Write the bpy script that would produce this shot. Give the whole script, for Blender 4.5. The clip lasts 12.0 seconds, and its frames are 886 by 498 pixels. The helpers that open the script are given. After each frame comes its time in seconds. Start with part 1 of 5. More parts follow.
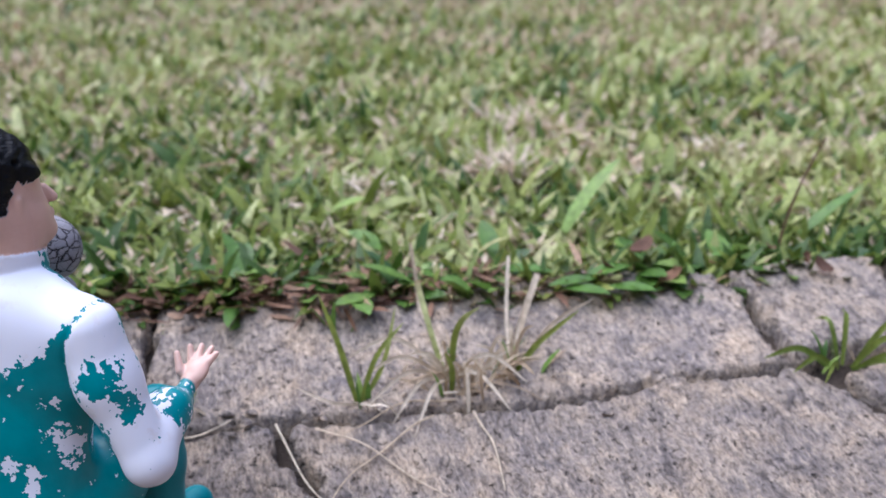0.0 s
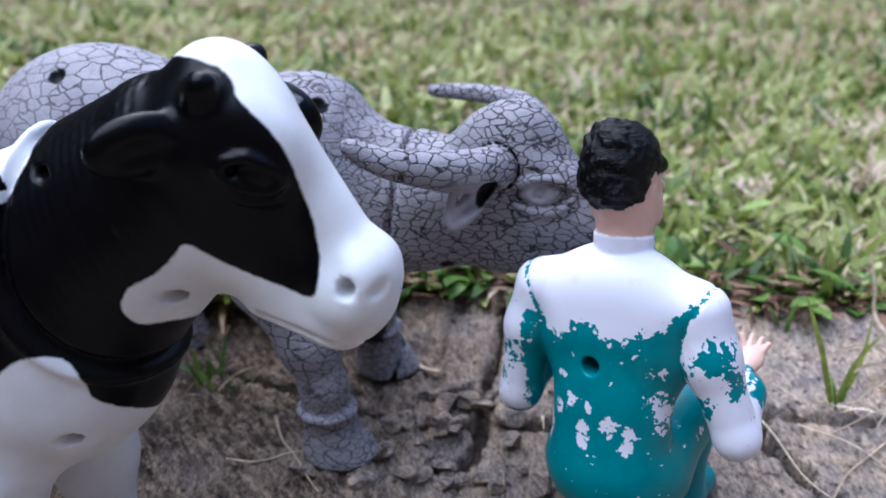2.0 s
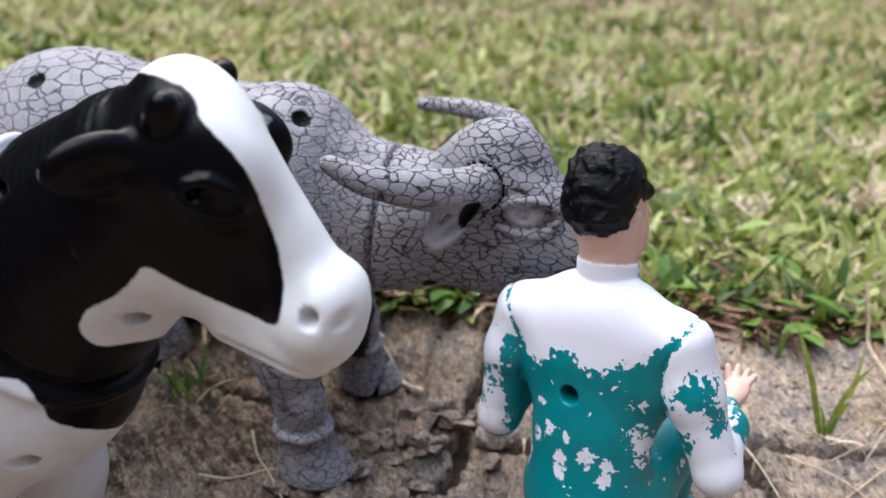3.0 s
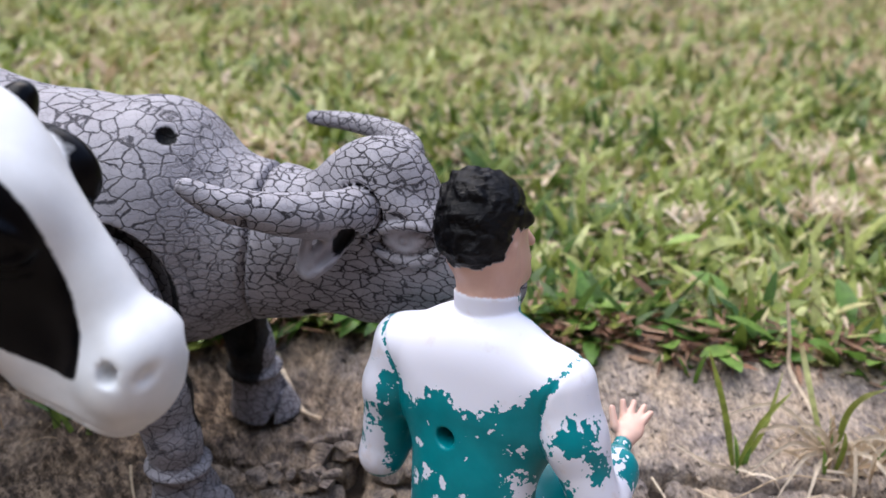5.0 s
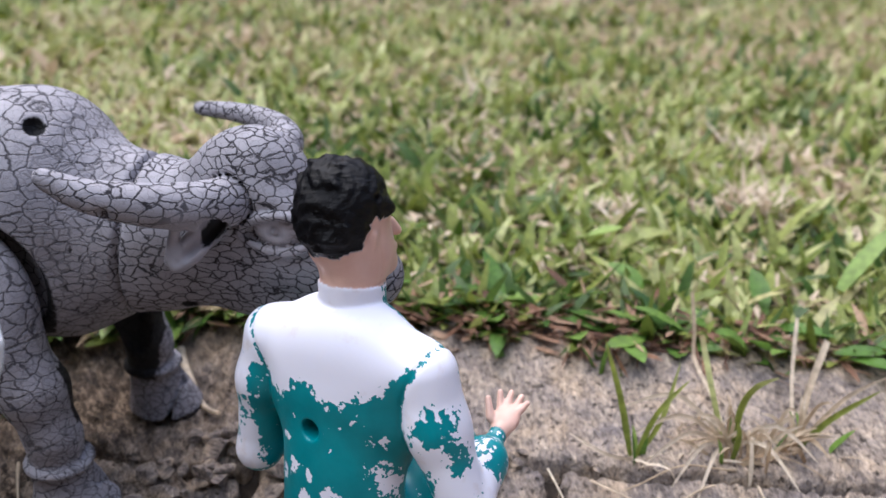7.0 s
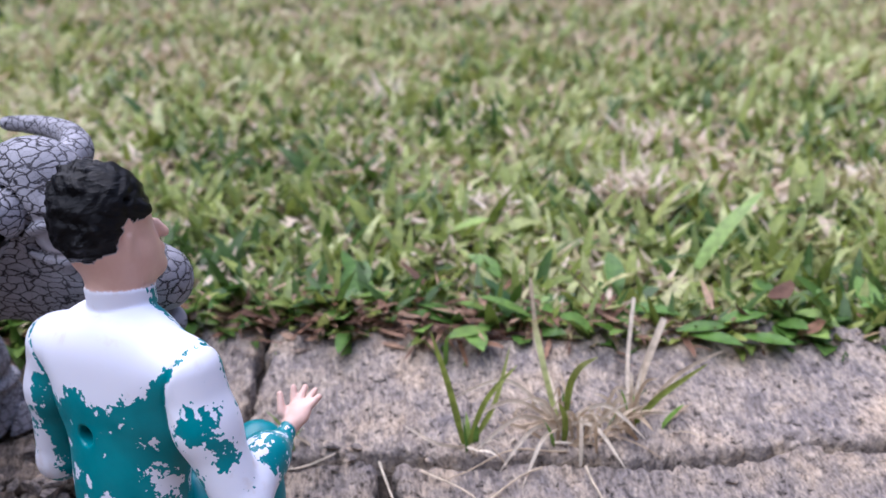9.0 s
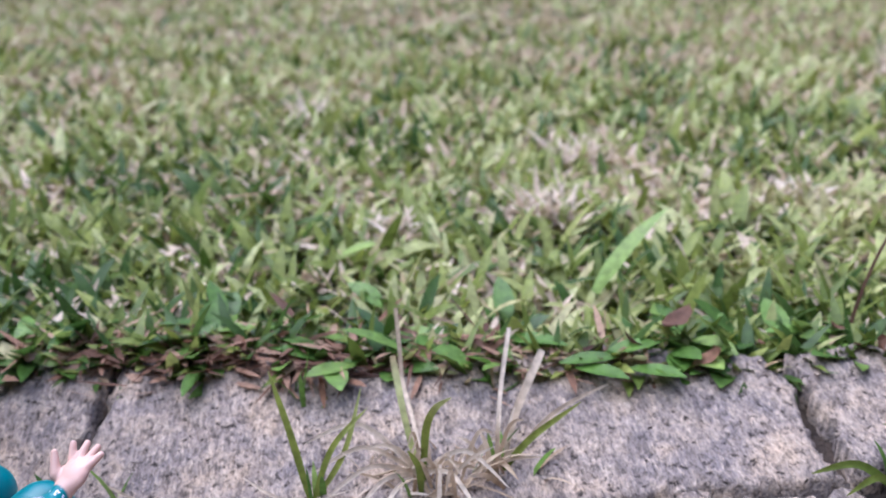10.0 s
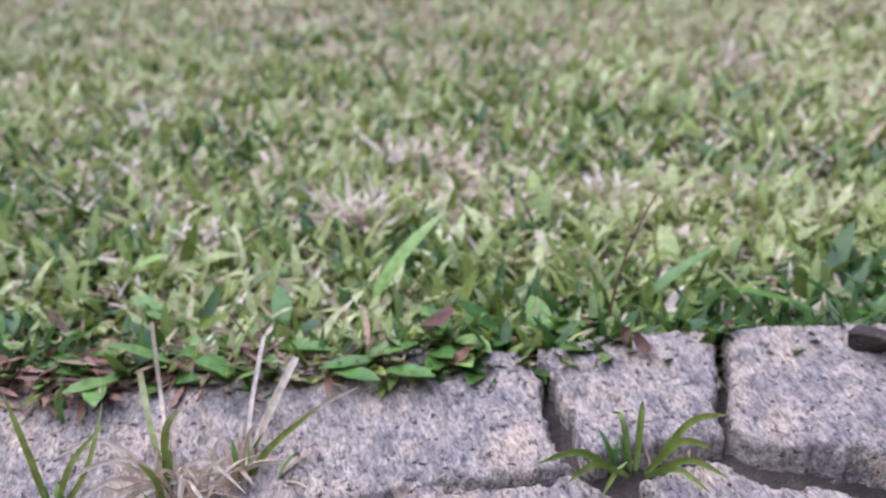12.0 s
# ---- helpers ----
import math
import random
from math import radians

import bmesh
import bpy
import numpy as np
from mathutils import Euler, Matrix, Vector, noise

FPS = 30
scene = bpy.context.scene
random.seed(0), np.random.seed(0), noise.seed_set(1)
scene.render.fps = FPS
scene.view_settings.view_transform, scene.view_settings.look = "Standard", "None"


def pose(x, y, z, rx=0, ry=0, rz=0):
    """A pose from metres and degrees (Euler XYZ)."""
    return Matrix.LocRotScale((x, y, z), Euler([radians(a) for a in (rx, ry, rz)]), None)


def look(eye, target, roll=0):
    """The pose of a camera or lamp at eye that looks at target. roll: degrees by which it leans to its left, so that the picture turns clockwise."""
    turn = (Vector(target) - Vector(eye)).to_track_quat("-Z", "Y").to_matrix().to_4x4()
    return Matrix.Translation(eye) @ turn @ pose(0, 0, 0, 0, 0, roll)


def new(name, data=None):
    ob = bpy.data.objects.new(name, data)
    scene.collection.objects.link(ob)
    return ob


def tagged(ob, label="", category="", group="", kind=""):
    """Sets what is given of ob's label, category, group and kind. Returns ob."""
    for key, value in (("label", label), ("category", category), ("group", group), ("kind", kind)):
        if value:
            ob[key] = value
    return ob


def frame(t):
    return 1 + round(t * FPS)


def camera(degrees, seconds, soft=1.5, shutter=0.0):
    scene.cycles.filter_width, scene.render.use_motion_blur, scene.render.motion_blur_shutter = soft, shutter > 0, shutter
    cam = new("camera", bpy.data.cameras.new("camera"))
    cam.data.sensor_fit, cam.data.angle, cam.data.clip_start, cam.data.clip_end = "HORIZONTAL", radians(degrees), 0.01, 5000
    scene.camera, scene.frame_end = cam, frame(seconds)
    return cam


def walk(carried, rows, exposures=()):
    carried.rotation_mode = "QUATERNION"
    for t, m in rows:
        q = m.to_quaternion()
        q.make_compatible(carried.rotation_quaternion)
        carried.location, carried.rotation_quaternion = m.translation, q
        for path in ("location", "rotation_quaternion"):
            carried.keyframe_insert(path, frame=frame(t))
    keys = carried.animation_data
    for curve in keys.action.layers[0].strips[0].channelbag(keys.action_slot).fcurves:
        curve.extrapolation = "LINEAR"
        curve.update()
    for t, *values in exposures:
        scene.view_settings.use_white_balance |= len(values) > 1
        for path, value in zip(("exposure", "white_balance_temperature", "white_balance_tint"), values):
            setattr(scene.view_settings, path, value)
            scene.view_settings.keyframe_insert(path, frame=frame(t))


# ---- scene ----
cam = camera(50.5, 12.0)
METRES, EYE, TILT, LEAN, TURN = 0.5, 0.212, -24.0, 0.0, 0.0
ROWS = [
    (0.0, 0.0, 0.0, 0.0, 0.0, 0.0, -0.0),
    (0.5, -0.0853, -0.0011, -0.0042, 2.58, -0.0, -0.9),
    (1.0, -0.1743, -0.0241, -0.0169, 5.8, -0.22, -2.61),
    (1.5, -0.2204, -0.0571, -0.0213, 9.35, -0.74, -4.34),
    (2.0, -0.282, -0.0779, -0.0119, 10.82, -1.11, -5.33),
    (2.5, -0.2903, -0.0639, -0.0101, 11.16, -1.26, -6.29),
    (3.0, -0.2687, -0.0581, 0.006, 11.2, -1.23, -6.96),
    (3.2, -0.2596, -0.046, 0.009, 11.16, -1.24, -7.12),
    (4.8, -0.2232, -0.0065, 0.0241, 10.11, -1.42, -7.04),
    (5.0, -0.2101, 0.0032, 0.0369, 9.86, -1.36, -7.05),
    (5.5, -0.1969, 0.0143, 0.0348, 9.62, -1.34, -7.0),
    (6.0, -0.1613, 0.0303, 0.0385, 9.18, -1.49, -6.89),
    (6.5, -0.1624, 0.0375, 0.0409, 8.94, -1.48, -6.77),
    (7.0, -0.1348, 0.023, 0.041, 8.9, -1.42, -6.64),
    (7.2, -0.1133, 0.0349, 0.0379, 8.97, -1.33, -6.37),
    (8.8, 0.0009, 0.0388, 0.04, 8.34, -0.88, -3.42),
    (9.0, 0.0063, 0.0394, 0.0436, 7.93, -0.94, -3.22),
    (9.5, 0.0516, 0.0425, 0.0453, 6.85, -0.7, -2.75),
    (10.0, 0.109, 0.1389, 0.0521, 7.21, 0.47, -2.12),
    (10.5, 0.1465, 0.1395, 0.053, 6.24, 0.54, -1.23),
    (11.0, 0.1796, 0.1408, 0.0571, 5.15, 0.51, -0.56),
    (11.5, 0.2215, 0.135, 0.0598, 3.92, 0.46, -0.16),
    (12.0, 0.2635, 0.128, 0.066, 2.73, 0.28, 0.07),
]
walk(cam, [(t, pose(0, 0, EYE, TILT, LEAN, TURN) @ pose(METRES * x, METRES * y, METRES * z, 90 + pitch, roll, yaw)) for t, x, y, z, yaw, pitch, roll in ROWS],
     exposures=[(0.0, 1.3, 5300, 14), (1.0, 1.32, 5230, 13), (2.0, 1.40, 5150, 12), (2.6, 1.50, 5900, 8), (3.2, 1.51, 5950, 9), (5.0, 1.40, 5900, 11), (7.2, 1.38, 5750, 12), (9.0, 1.43, 5350, 18), (12.0, 1.43, 5030, 20)])

cam.data.dof.use_dof = True
cam.data.dof.focus_distance = 0.30
cam.data.dof.aperture_fstop = 12.5

# ---- light: an even, bright overcast sky ----
world = bpy.data.worlds.new("overcast_sky")
scene.world = world
world.use_nodes = True
wt = world.node_tree
sky = wt.nodes.new("ShaderNodeTexSky")
sky.sky_type = "NISHITA"
sky.sun_disc = False
sky.sun_elevation, sky.sun_rotation = radians(58), radians(-35)
sky.air_density, sky.dust_density, sky.ozone_density = 1.0, 4.0, 0.6
wt.links.new(sky.outputs[0], wt.nodes["Background"].inputs[0])
wt.nodes["Background"].inputs[1].default_value = 0.13
sun = new("sun", bpy.data.lights.new("sun", "SUN"))
sun.data.energy, sun.data.angle, sun.data.color = 1.3, radians(55), (1.0, 0.97, 0.92)
sun.matrix_world = look((-0.9, -0.6, 2.2), (0, 0, 0))


# ---- materials ----
def mat(name):
    m = bpy.data.materials.new(name)
    m.use_nodes = True
    nt = m.node_tree
    return m, nt, nt.nodes["Principled BSDF"]


def node(nt, kind, **inputs):
    n = nt.nodes.new(kind)
    for k, v in inputs.items():
        key = k.replace("_", " ")
        if hasattr(v, "node"):
            nt.links.new(v, n.inputs[key])
        else:
            n.inputs[key].default_value = v
    return n


def ramp(nt, fac, stops, mode="LINEAR"):
    r = nt.nodes.new("ShaderNodeValToRGB")
    r.color_ramp.interpolation = mode
    while len(r.color_ramp.elements) < len(stops):
        r.color_ramp.elements.new(0.5)
    for e, (p, c) in zip(r.color_ramp.elements, stops):
        e.position = p
        e.color = (*c, 1) if len(c) == 3 else (c[0], c[0], c[0], 1)
    nt.links.new(fac, r.inputs[0])
    return r.outputs[0]


def mixc(nt, fac, a, b, mode="MIX"):
    m = nt.nodes.new("ShaderNodeMix")
    m.data_type, m.blend_type = "RGBA", mode
    for sock, v in ((m.inputs[0], fac), (m.inputs[6], a), (m.inputs[7], b)):
        if hasattr(v, "node"):
            nt.links.new(v, sock)
        elif isinstance(v, tuple):
            sock.default_value = (*v, 1)
        else:
            sock.default_value = v
    return m.outputs[2]


def calc(nt, op, a, b=0.0, c=0.0):
    m = nt.nodes.new("ShaderNodeMath")
    m.operation = op
    for sock, v in zip(m.inputs, (a, b, c)):
        if hasattr(v, "node"):
            nt.links.new(v, sock)
        else:
            sock.default_value = v
    return m.outputs[0]


def coords(nt, scale=(1, 1, 1), rot=(0, 0, 0)):
    tc = nt.nodes.new("ShaderNodeTexCoord")
    mp = nt.nodes.new("ShaderNodeMapping")
    mp.inputs["Scale"].default_value = scale
    turn = nt.nodes.new("ShaderNodeMapping")
    turn.inputs["Rotation"].default_value = rot
    nt.links.new(tc.outputs["Object"], turn.inputs[0])
    nt.links.new(turn.outputs[0], mp.inputs[0])
    return mp.outputs[0]


def nz(nt, vec, scale, detail=4.0, rough=0.55):
    return node(nt, "ShaderNodeTexNoise", Vector=vec, Scale=scale, Detail=detail, Roughness=rough).outputs[0]


def bump(nt, bsdf, height, strength, dist):
    b = node(nt, "ShaderNodeBump", Height=height, Strength=strength, Distance=dist)
    nt.links.new(b.outputs[0], bsdf.inputs["Normal"])


def attr(nt, name):
    a = nt.nodes.new("ShaderNodeAttribute")
    a.attribute_name = name
    return a.outputs["Fac"]


def setin(nt, bsdf, **kw):
    for k, v in kw.items():
        key = k.replace("_", " ")
        if hasattr(v, "node"):
            nt.links.new(v, bsdf.inputs[key])
        else:
            bsdf.inputs[key].default_value = (*v, 1) if isinstance(v, tuple) else v


def mat_stone(name, relief, tone=1.0):
    m, nt, b = mat(name)
    oi = nt.nodes.new("ShaderNodeObjectInfo")
    co = coords(nt)
    # short streaks that run slantwise across the slabs, as of an eroded trowelled face
    streak = nz(nt, coords(nt, (1.0, 0.27, 0.9), (0, 0, radians(-17))), 360, 6, 0.64)
    broad = nz(nt, coords(nt, (1.0, 0.4, 0.9), (0, 0, radians(-17))), 95, 5, 0.6)
    blotch = nz(nt, co, 42, 6, 0.66)
    base = ramp(nt, blotch, [(0.34, (0.20, 0.185, 0.198)), (0.48, (0.31, 0.275, 0.255)), (0.62, (0.40, 0.335, 0.275))])
    base = mixc(nt, ramp(nt, broad, [(0.40, (0.6,)), (0.52, (0.0,))]), base, (0.17, 0.157, 0.168))
    c1 = mixc(nt, ramp(nt, streak, [(0.53, (0.0,)), (0.66, (0.6,))]), base, (0.52, 0.46, 0.40))
    c2 = mixc(nt, ramp(nt, streak, [(0.36, (0.65,)), (0.47, (0.0,))]), c1, (0.10, 0.088, 0.088))
    pits = nz(nt, co, 300, 4, 0.6)
    c4 = mixc(nt, ramp(nt, pits, [(0.32, (0.9,)), (0.38, (0.0,))]), c2, (0.05, 0.043, 0.04))
    # trodden earth over the stones where the toys stand
    sx, sy, _ = node(nt, "ShaderNodeSeparateXYZ", Vector=co).outputs
    near = ramp(nt, calc(nt, "ADD", sx, 1.0), [(0.3, (0.0,)), (0.45, (1.0,))])
    earth = ramp(nt, nz(nt, coords(nt, (1.0, 0.3, 1.0), (0, 0, radians(-48))), 300, 8, 0.75), [(0.40, (0.010, 0.008, 0.006)), (0.49, (0.09, 0.067, 0.05)), (0.59, (0.36, 0.30, 0.245))])
    dirt = calc(nt, "ADD", ramp(nt, calc(nt, "ADD", sx, 0.5), [(0.25, (1.0,)), (0.33, (0.0,))]), calc(nt, "MULTIPLY_ADD", nz(nt, co, 45, 5, 0.65), 2.4, -1.35))
    c4 = mixc(nt, ramp(nt, calc(nt, "MULTIPLY", dirt, calc(nt, "MULTIPLY", near, ramp(nt, sy, [(0.08, (0.0,)), (0.16, (1.0,))]))), [(0.3, (0.0,)), (1.0, (0.85,))]), c4, earth)
    tint = calc(nt, "ADD", calc(nt, "MULTIPLY_ADD", oi.outputs["Random"], 0.16, 0.74), calc(nt, "MULTIPLY", attr(nt, "pale"), 0.52))
    c5 = mixc(nt, 1.0, c4, node(nt, "ShaderNodeCombineColor", Red=calc(nt, "MULTIPLY", tint, 1.09 * tone), Green=calc(nt, "MULTIPLY", tint, tone), Blue=calc(nt, "MULTIPLY", tint, 0.87 * tone)).outputs[0], "MULTIPLY")
    grain = nz(nt, coords(nt, (1.0, 0.42, 0.8), (0, 0, radians(-17))), 800, 4, 0.65)
    c5 = mixc(nt, 1.0, c5, ramp(nt, grain, [(0.36, (0.55,)), (0.5, (1.0,)), (0.64, (1.28,))]), "MULTIPLY")
    setin(nt, b, Base_Color=c5, Roughness=0.9)
    b.inputs["Specular IOR Level"].default_value = 0.2
    h = calc(nt, "ADD", calc(nt, "MULTIPLY", streak, 0.9), calc(nt, "ADD", calc(nt, "MULTIPLY", grain, 0.4), ramp(nt, pits, [(0.30, (0.0,)), (0.42, (0.5,))])))
    bump(nt, b, h, 1.0, relief)
    return m


def mat_soil():
    m, nt, b = mat("soil")
    co = coords(nt)
    n1, n2 = nz(nt, co, 60, 6, 0.65), nz(nt, co, 600, 3, 0.6)
    c = ramp(nt, n1, [(0.3, (0.020, 0.014, 0.010)), (0.55, (0.055, 0.038, 0.026)), (0.75, (0.10, 0.075, 0.05))])
    setin(nt, b, Base_Color=c, Roughness=0.95)
    bump(nt, b, calc(nt, "ADD", n1, n2), 0.8, 0.004)
    return m


def mat_leaf(name, stops, gloss=0.38):
    m, nt, b = mat(name)
    t = attr(nt, "tint")
    c = ramp(nt, t, stops)
    v = nz(nt, coords(nt), 240, 2, 0.5)
    c = mixc(nt, 1.0, c, ramp(nt, v, [(0.3, (0.7,)), (0.7, (1.15,))]), "MULTIPLY")
    setin(nt, b, Base_Color=c, Roughness=gloss)
    b.inputs["Specular IOR Level"].default_value = 0.3
    tr = node(nt, "ShaderNodeBsdfTranslucent", Color=c)
    mx = node(nt, "ShaderNodeMixShader", Fac=0.3)
    nt.links.new(b.outputs[0], mx.inputs[1])
    nt.links.new(tr.outputs[0], mx.inputs[2])
    nt.links.new(mx.outputs[0], nt.nodes["Material Output"].inputs[0])
    return m


def mat_buffalo():
    m, nt, b = mat("cracked_grey_vinyl")
    co = coords(nt)
    warp = node(nt, "ShaderNodeTexNoise", Vector=co, Scale=160.0, Detail=5.0, Roughness=0.6)
    wv = nt.nodes.new("ShaderNodeVectorMath")
    wv.operation = "MULTIPLY_ADD"
    nt.links.new(warp.outputs[1], wv.inputs[0])
    wv.inputs[1].default_value = (0.0042, 0.0042, 0.0042)
    nt.links.new(co, wv.inputs[2])

    flat = nt.nodes.new("ShaderNodeMapping")
    flat.inputs["Scale"].default_value = (0.72, 0.85, 1.25)
    nt.links.new(wv.outputs[0], flat.inputs[0])

    def cracks(scale, lo, hi):
        v = nt.nodes.new("ShaderNodeTexVoronoi")
        v.feature = "DISTANCE_TO_EDGE"
        v.inputs["Scale"].default_value = scale
        nt.links.new(flat.outputs[0], v.inputs["Vector"])
        wide = calc(nt, "MULTIPLY_ADD", nz(nt, co, 110, 3, 0.6), -0.07, 0.035)
        return ramp(nt, calc(nt, "ADD", v.outputs["Distance"], wide), [(lo, (0.0,)), (hi, (1.0,))])
    sep = node(nt, "ShaderNodeSeparateXYZ", Vector=co)
    head = ramp(nt, sep.outputs[0], [(0.03, (0.0,)), (0.07, (1.0,))])
    rear = ramp(nt, calc(nt, "MULTIPLY", sep.outputs[0], -1.0), [(0.045, (0.0,)), (0.085, (0.45,))])
    fine = calc(nt, "MAXIMUM", node(nt, "ShaderNodeRGBToBW", Color=cracks(390.0, 0.0, 0.04)).outputs[0], 0.78)
    big = mixc(nt, 1.0, mixc(nt, head, cracks(176.0, 0.012, 0.07), cracks(262.0, 0.016, 0.085)), fine, "MULTIPLY")
    fade = ramp(nt, nz(nt, co, 60, 4, 0.6), [(0.46, (0.0,)), (0.75, (0.3,))])
    plate = calc(nt, "MAXIMUM", node(nt, "ShaderNodeRGBToBW", Color=big).outputs[0], calc(nt, "MAXIMUM", fade, calc(nt, "MAXIMUM", attr(nt, "plain"), rear)))
    grime = nz(nt, co, 70, 5, 0.6)
    top = ramp(nt, grime, [(0.3, (0.232, 0.222, 0.243)), (0.7, (0.315, 0.302, 0.328))])
    grey = mixc(nt, plate, mixc(nt, head, (0.032, 0.03, 0.036), (0.018, 0.016, 0.02)), top)
    # black leg insides, plus hollows and gaps blackened to imitate their shade
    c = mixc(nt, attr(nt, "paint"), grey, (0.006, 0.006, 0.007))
    setin(nt, b, Base_Color=c, Roughness=ramp(nt, plate, [(0.0, (0.85,)), (1.0, (0.58,))]))
    b.inputs["Specular IOR Level"].default_value = 0.35
    h = calc(nt, "ADD", plate, calc(nt, "MULTIPLY", nz(nt, co, 900, 2, 0.5), 0.06))
    bump(nt, b, h, 0.6, 0.0007)
    return m


def mat_cow():
    m, nt, b = mat("black_and_white_vinyl")
    co = coords(nt)
    edge = calc(nt, "MULTIPLY_ADD", nz(nt, co, 420, 4, 0.6), 0.34, -0.17)
    k = ramp(nt, calc(nt, "ADD", attr(nt, "paint"), edge), [(0.36, (0.0,)), (0.64, (1.0,))])
    dirt = nz(nt, co, 55, 5, 0.6)
    white = ramp(nt, dirt, [(0.3, (0.64, 0.645, 0.645)), (0.6, (0.73, 0.745, 0.76))])
    black = ramp(nt, nz(nt, co, 120, 3, 0.6), [(0.3, (0.0008, 0.0008, 0.0014)), (0.7, (0.0016, 0.0017, 0.0028))])
    chip = ramp(nt, nz(nt, co, 300, 3, 0.55), [(0.79, (0.0,)), (0.80, (1.0,))])
    black = mixc(nt, chip, black, (0.35, 0.34, 0.33))
    c = mixc(nt, k, white, black)
    setin(nt, b, Base_Color=c, Roughness=calc(nt, "MULTIPLY_ADD", k, -0.12, 0.40))
    nt.links.new(calc(nt, "MULTIPLY_ADD", k, -0.32, 0.45), b.inputs["Specular IOR Level"])
    bump(nt, b, nz(nt, co, 500, 3, 0.5), 0.06, 0.0005)
    return m


def mat_figure():
    m, nt, b = mat("worn_painted_plastic")
    co = coords(nt)
    flake = nz(nt, co, 190, 4, 0.6)
    speck = nz(nt, co, 620, 2, 0.5)
    f = calc(nt, "ADD", attr(nt, "teal"), calc(nt, "MULTIPLY_ADD", flake, 1.6, -0.8))
    f = calc(nt, "ADD", f, calc(nt, "MULTIPLY_ADD", speck, 0.9, -0.45))
    k = ramp(nt, f, [(0.485, (0.0,)), (0.505, (1.0,))])
    dirt = nz(nt, co, 90, 5, 0.6)
    white = ramp(nt, dirt, [(0.26, (0.66, 0.60, 0.60)), (0.42, (0.75, 0.745, 0.82))])
    teal = ramp(nt, dirt, [(0.3, (0.0, 0.17, 0.195)), (0.7, (0.004, 0.225, 0.25))])
    shirt = mixc(nt, k, white, teal)
    skin = ramp(nt, dirt, [(0.3, (0.60, 0.37, 0.29)), (0.7, (0.68, 0.45, 0.36))])
    strand = nz(nt, coords(nt, (0.5, 0.5, 1.5), (radians(20), radians(12), 0)), 260, 6, 0.68)
    hair = ramp(nt, strand, [(0.35, (0.0006, 0.0006, 0.0011)), (0.70, (0.0018, 0.0019, 0.003)), (0.84, (0.010, 0.008, 0.006))])
    c = mixc(nt, attr(nt, "skin"), shirt, skin)
    c = mixc(nt, attr(nt, "hair"), c, hair)
    setin(nt, b, Base_Color=c, Roughness=calc(nt, "ADD", calc(nt, "MULTIPLY_ADD", speck, 0.2, 0.27), calc(nt, "MULTIPLY", attr(nt, "hair"), -0.14)))
    nt.links.new(calc(nt, "MULTIPLY_ADD", attr(nt, "hair"), -0.24, 0.4), b.inputs["Specular IOR Level"])
    b.inputs["Subsurface Weight"].default_value = 0.06
    b.inputs["Subsurface Radius"].default_value = (0.002, 0.0015, 0.001)
    b.inputs["Subsurface Scale"].default_value = 1.0
    h = calc(nt, "ADD", calc(nt, "MULTIPLY", k, 0.25), calc(nt, "MULTIPLY", calc(nt, "MULTIPLY", strand, attr(nt, "hair")), 6.0))
    bump(nt, b, h, 0.5, 0.0006)
    return m


STONE, ROCK, SOIL = mat_stone("weathered_stone", 0.003, 0.9), mat_stone("broken_stone", 0.0006, 0.85), mat_soil()
GRASS = mat_leaf("lawn_blades", [(0.0, (0.052, 0.100, 0.014)), (0.35, (0.245, 0.285, 0.052)), (0.66, (0.51, 0.52, 0.23)),
                                 (0.74, (0.37, 0.26, 0.14)), (1.0, (0.80, 0.66, 0.50))], 0.44)
WEED = mat_leaf("weed_leaves", [(0.0, (0.034, 0.082, 0.013)), (0.6, (0.12, 0.225, 0.036)), (1.0, (0.26, 0.36, 0.08))], 0.42)
STRAW = mat_leaf("dry_straw", [(0.0, (0.30, 0.20, 0.11)), (0.5, (0.50, 0.39, 0.26)), (1.0, (0.72, 0.62, 0.48))], 0.7)
DEAD = mat_leaf("dead_leaves", [(0.0, (0.08, 0.040, 0.026)), (0.5, (0.24, 0.125, 0.072)), (1.0, (0.44, 0.29, 0.19))], 0.7)
BUFFALO, COW, FIGURE = mat_buffalo(), mat_cow(), mat_figure()


# ---- mesh tools ----
def mesh_of(name, verts, faces, material, smooth=True, **attributes):
    """A mesh from arrays: verts n x 3, faces m x 4 or m x 3; attributes: a value for each vertex."""
    verts, faces = np.asarray(verts, np.float32), np.asarray(faces, np.int32)
    me = bpy.data.meshes.new(name)
    me.vertices.add(len(verts))
    me.vertices.foreach_set("co", verts.ravel())
    k = faces.shape[1]
    me.loops.add(faces.size)
    me.loops.foreach_set("vertex_index", faces.ravel())
    me.polygons.add(len(faces))
    me.polygons.foreach_set("loop_start", np.arange(0, faces.size, k, dtype=np.int32))
    me.update(calc_edges=True)
    me.polygons.foreach_set("use_smooth", np.full(len(faces), smooth))
    for key, value in attributes.items():
        a = me.attributes.new(key, "FLOAT", "POINT")
        a.data.foreach_set("value", np.asarray(value, np.float32))
    me.materials.append(material)
    me.validate()
    return me


def part(name, me, parent, label=""):
    ob = new(name, me)
    ob.parent = parent
    return tagged(ob, label)


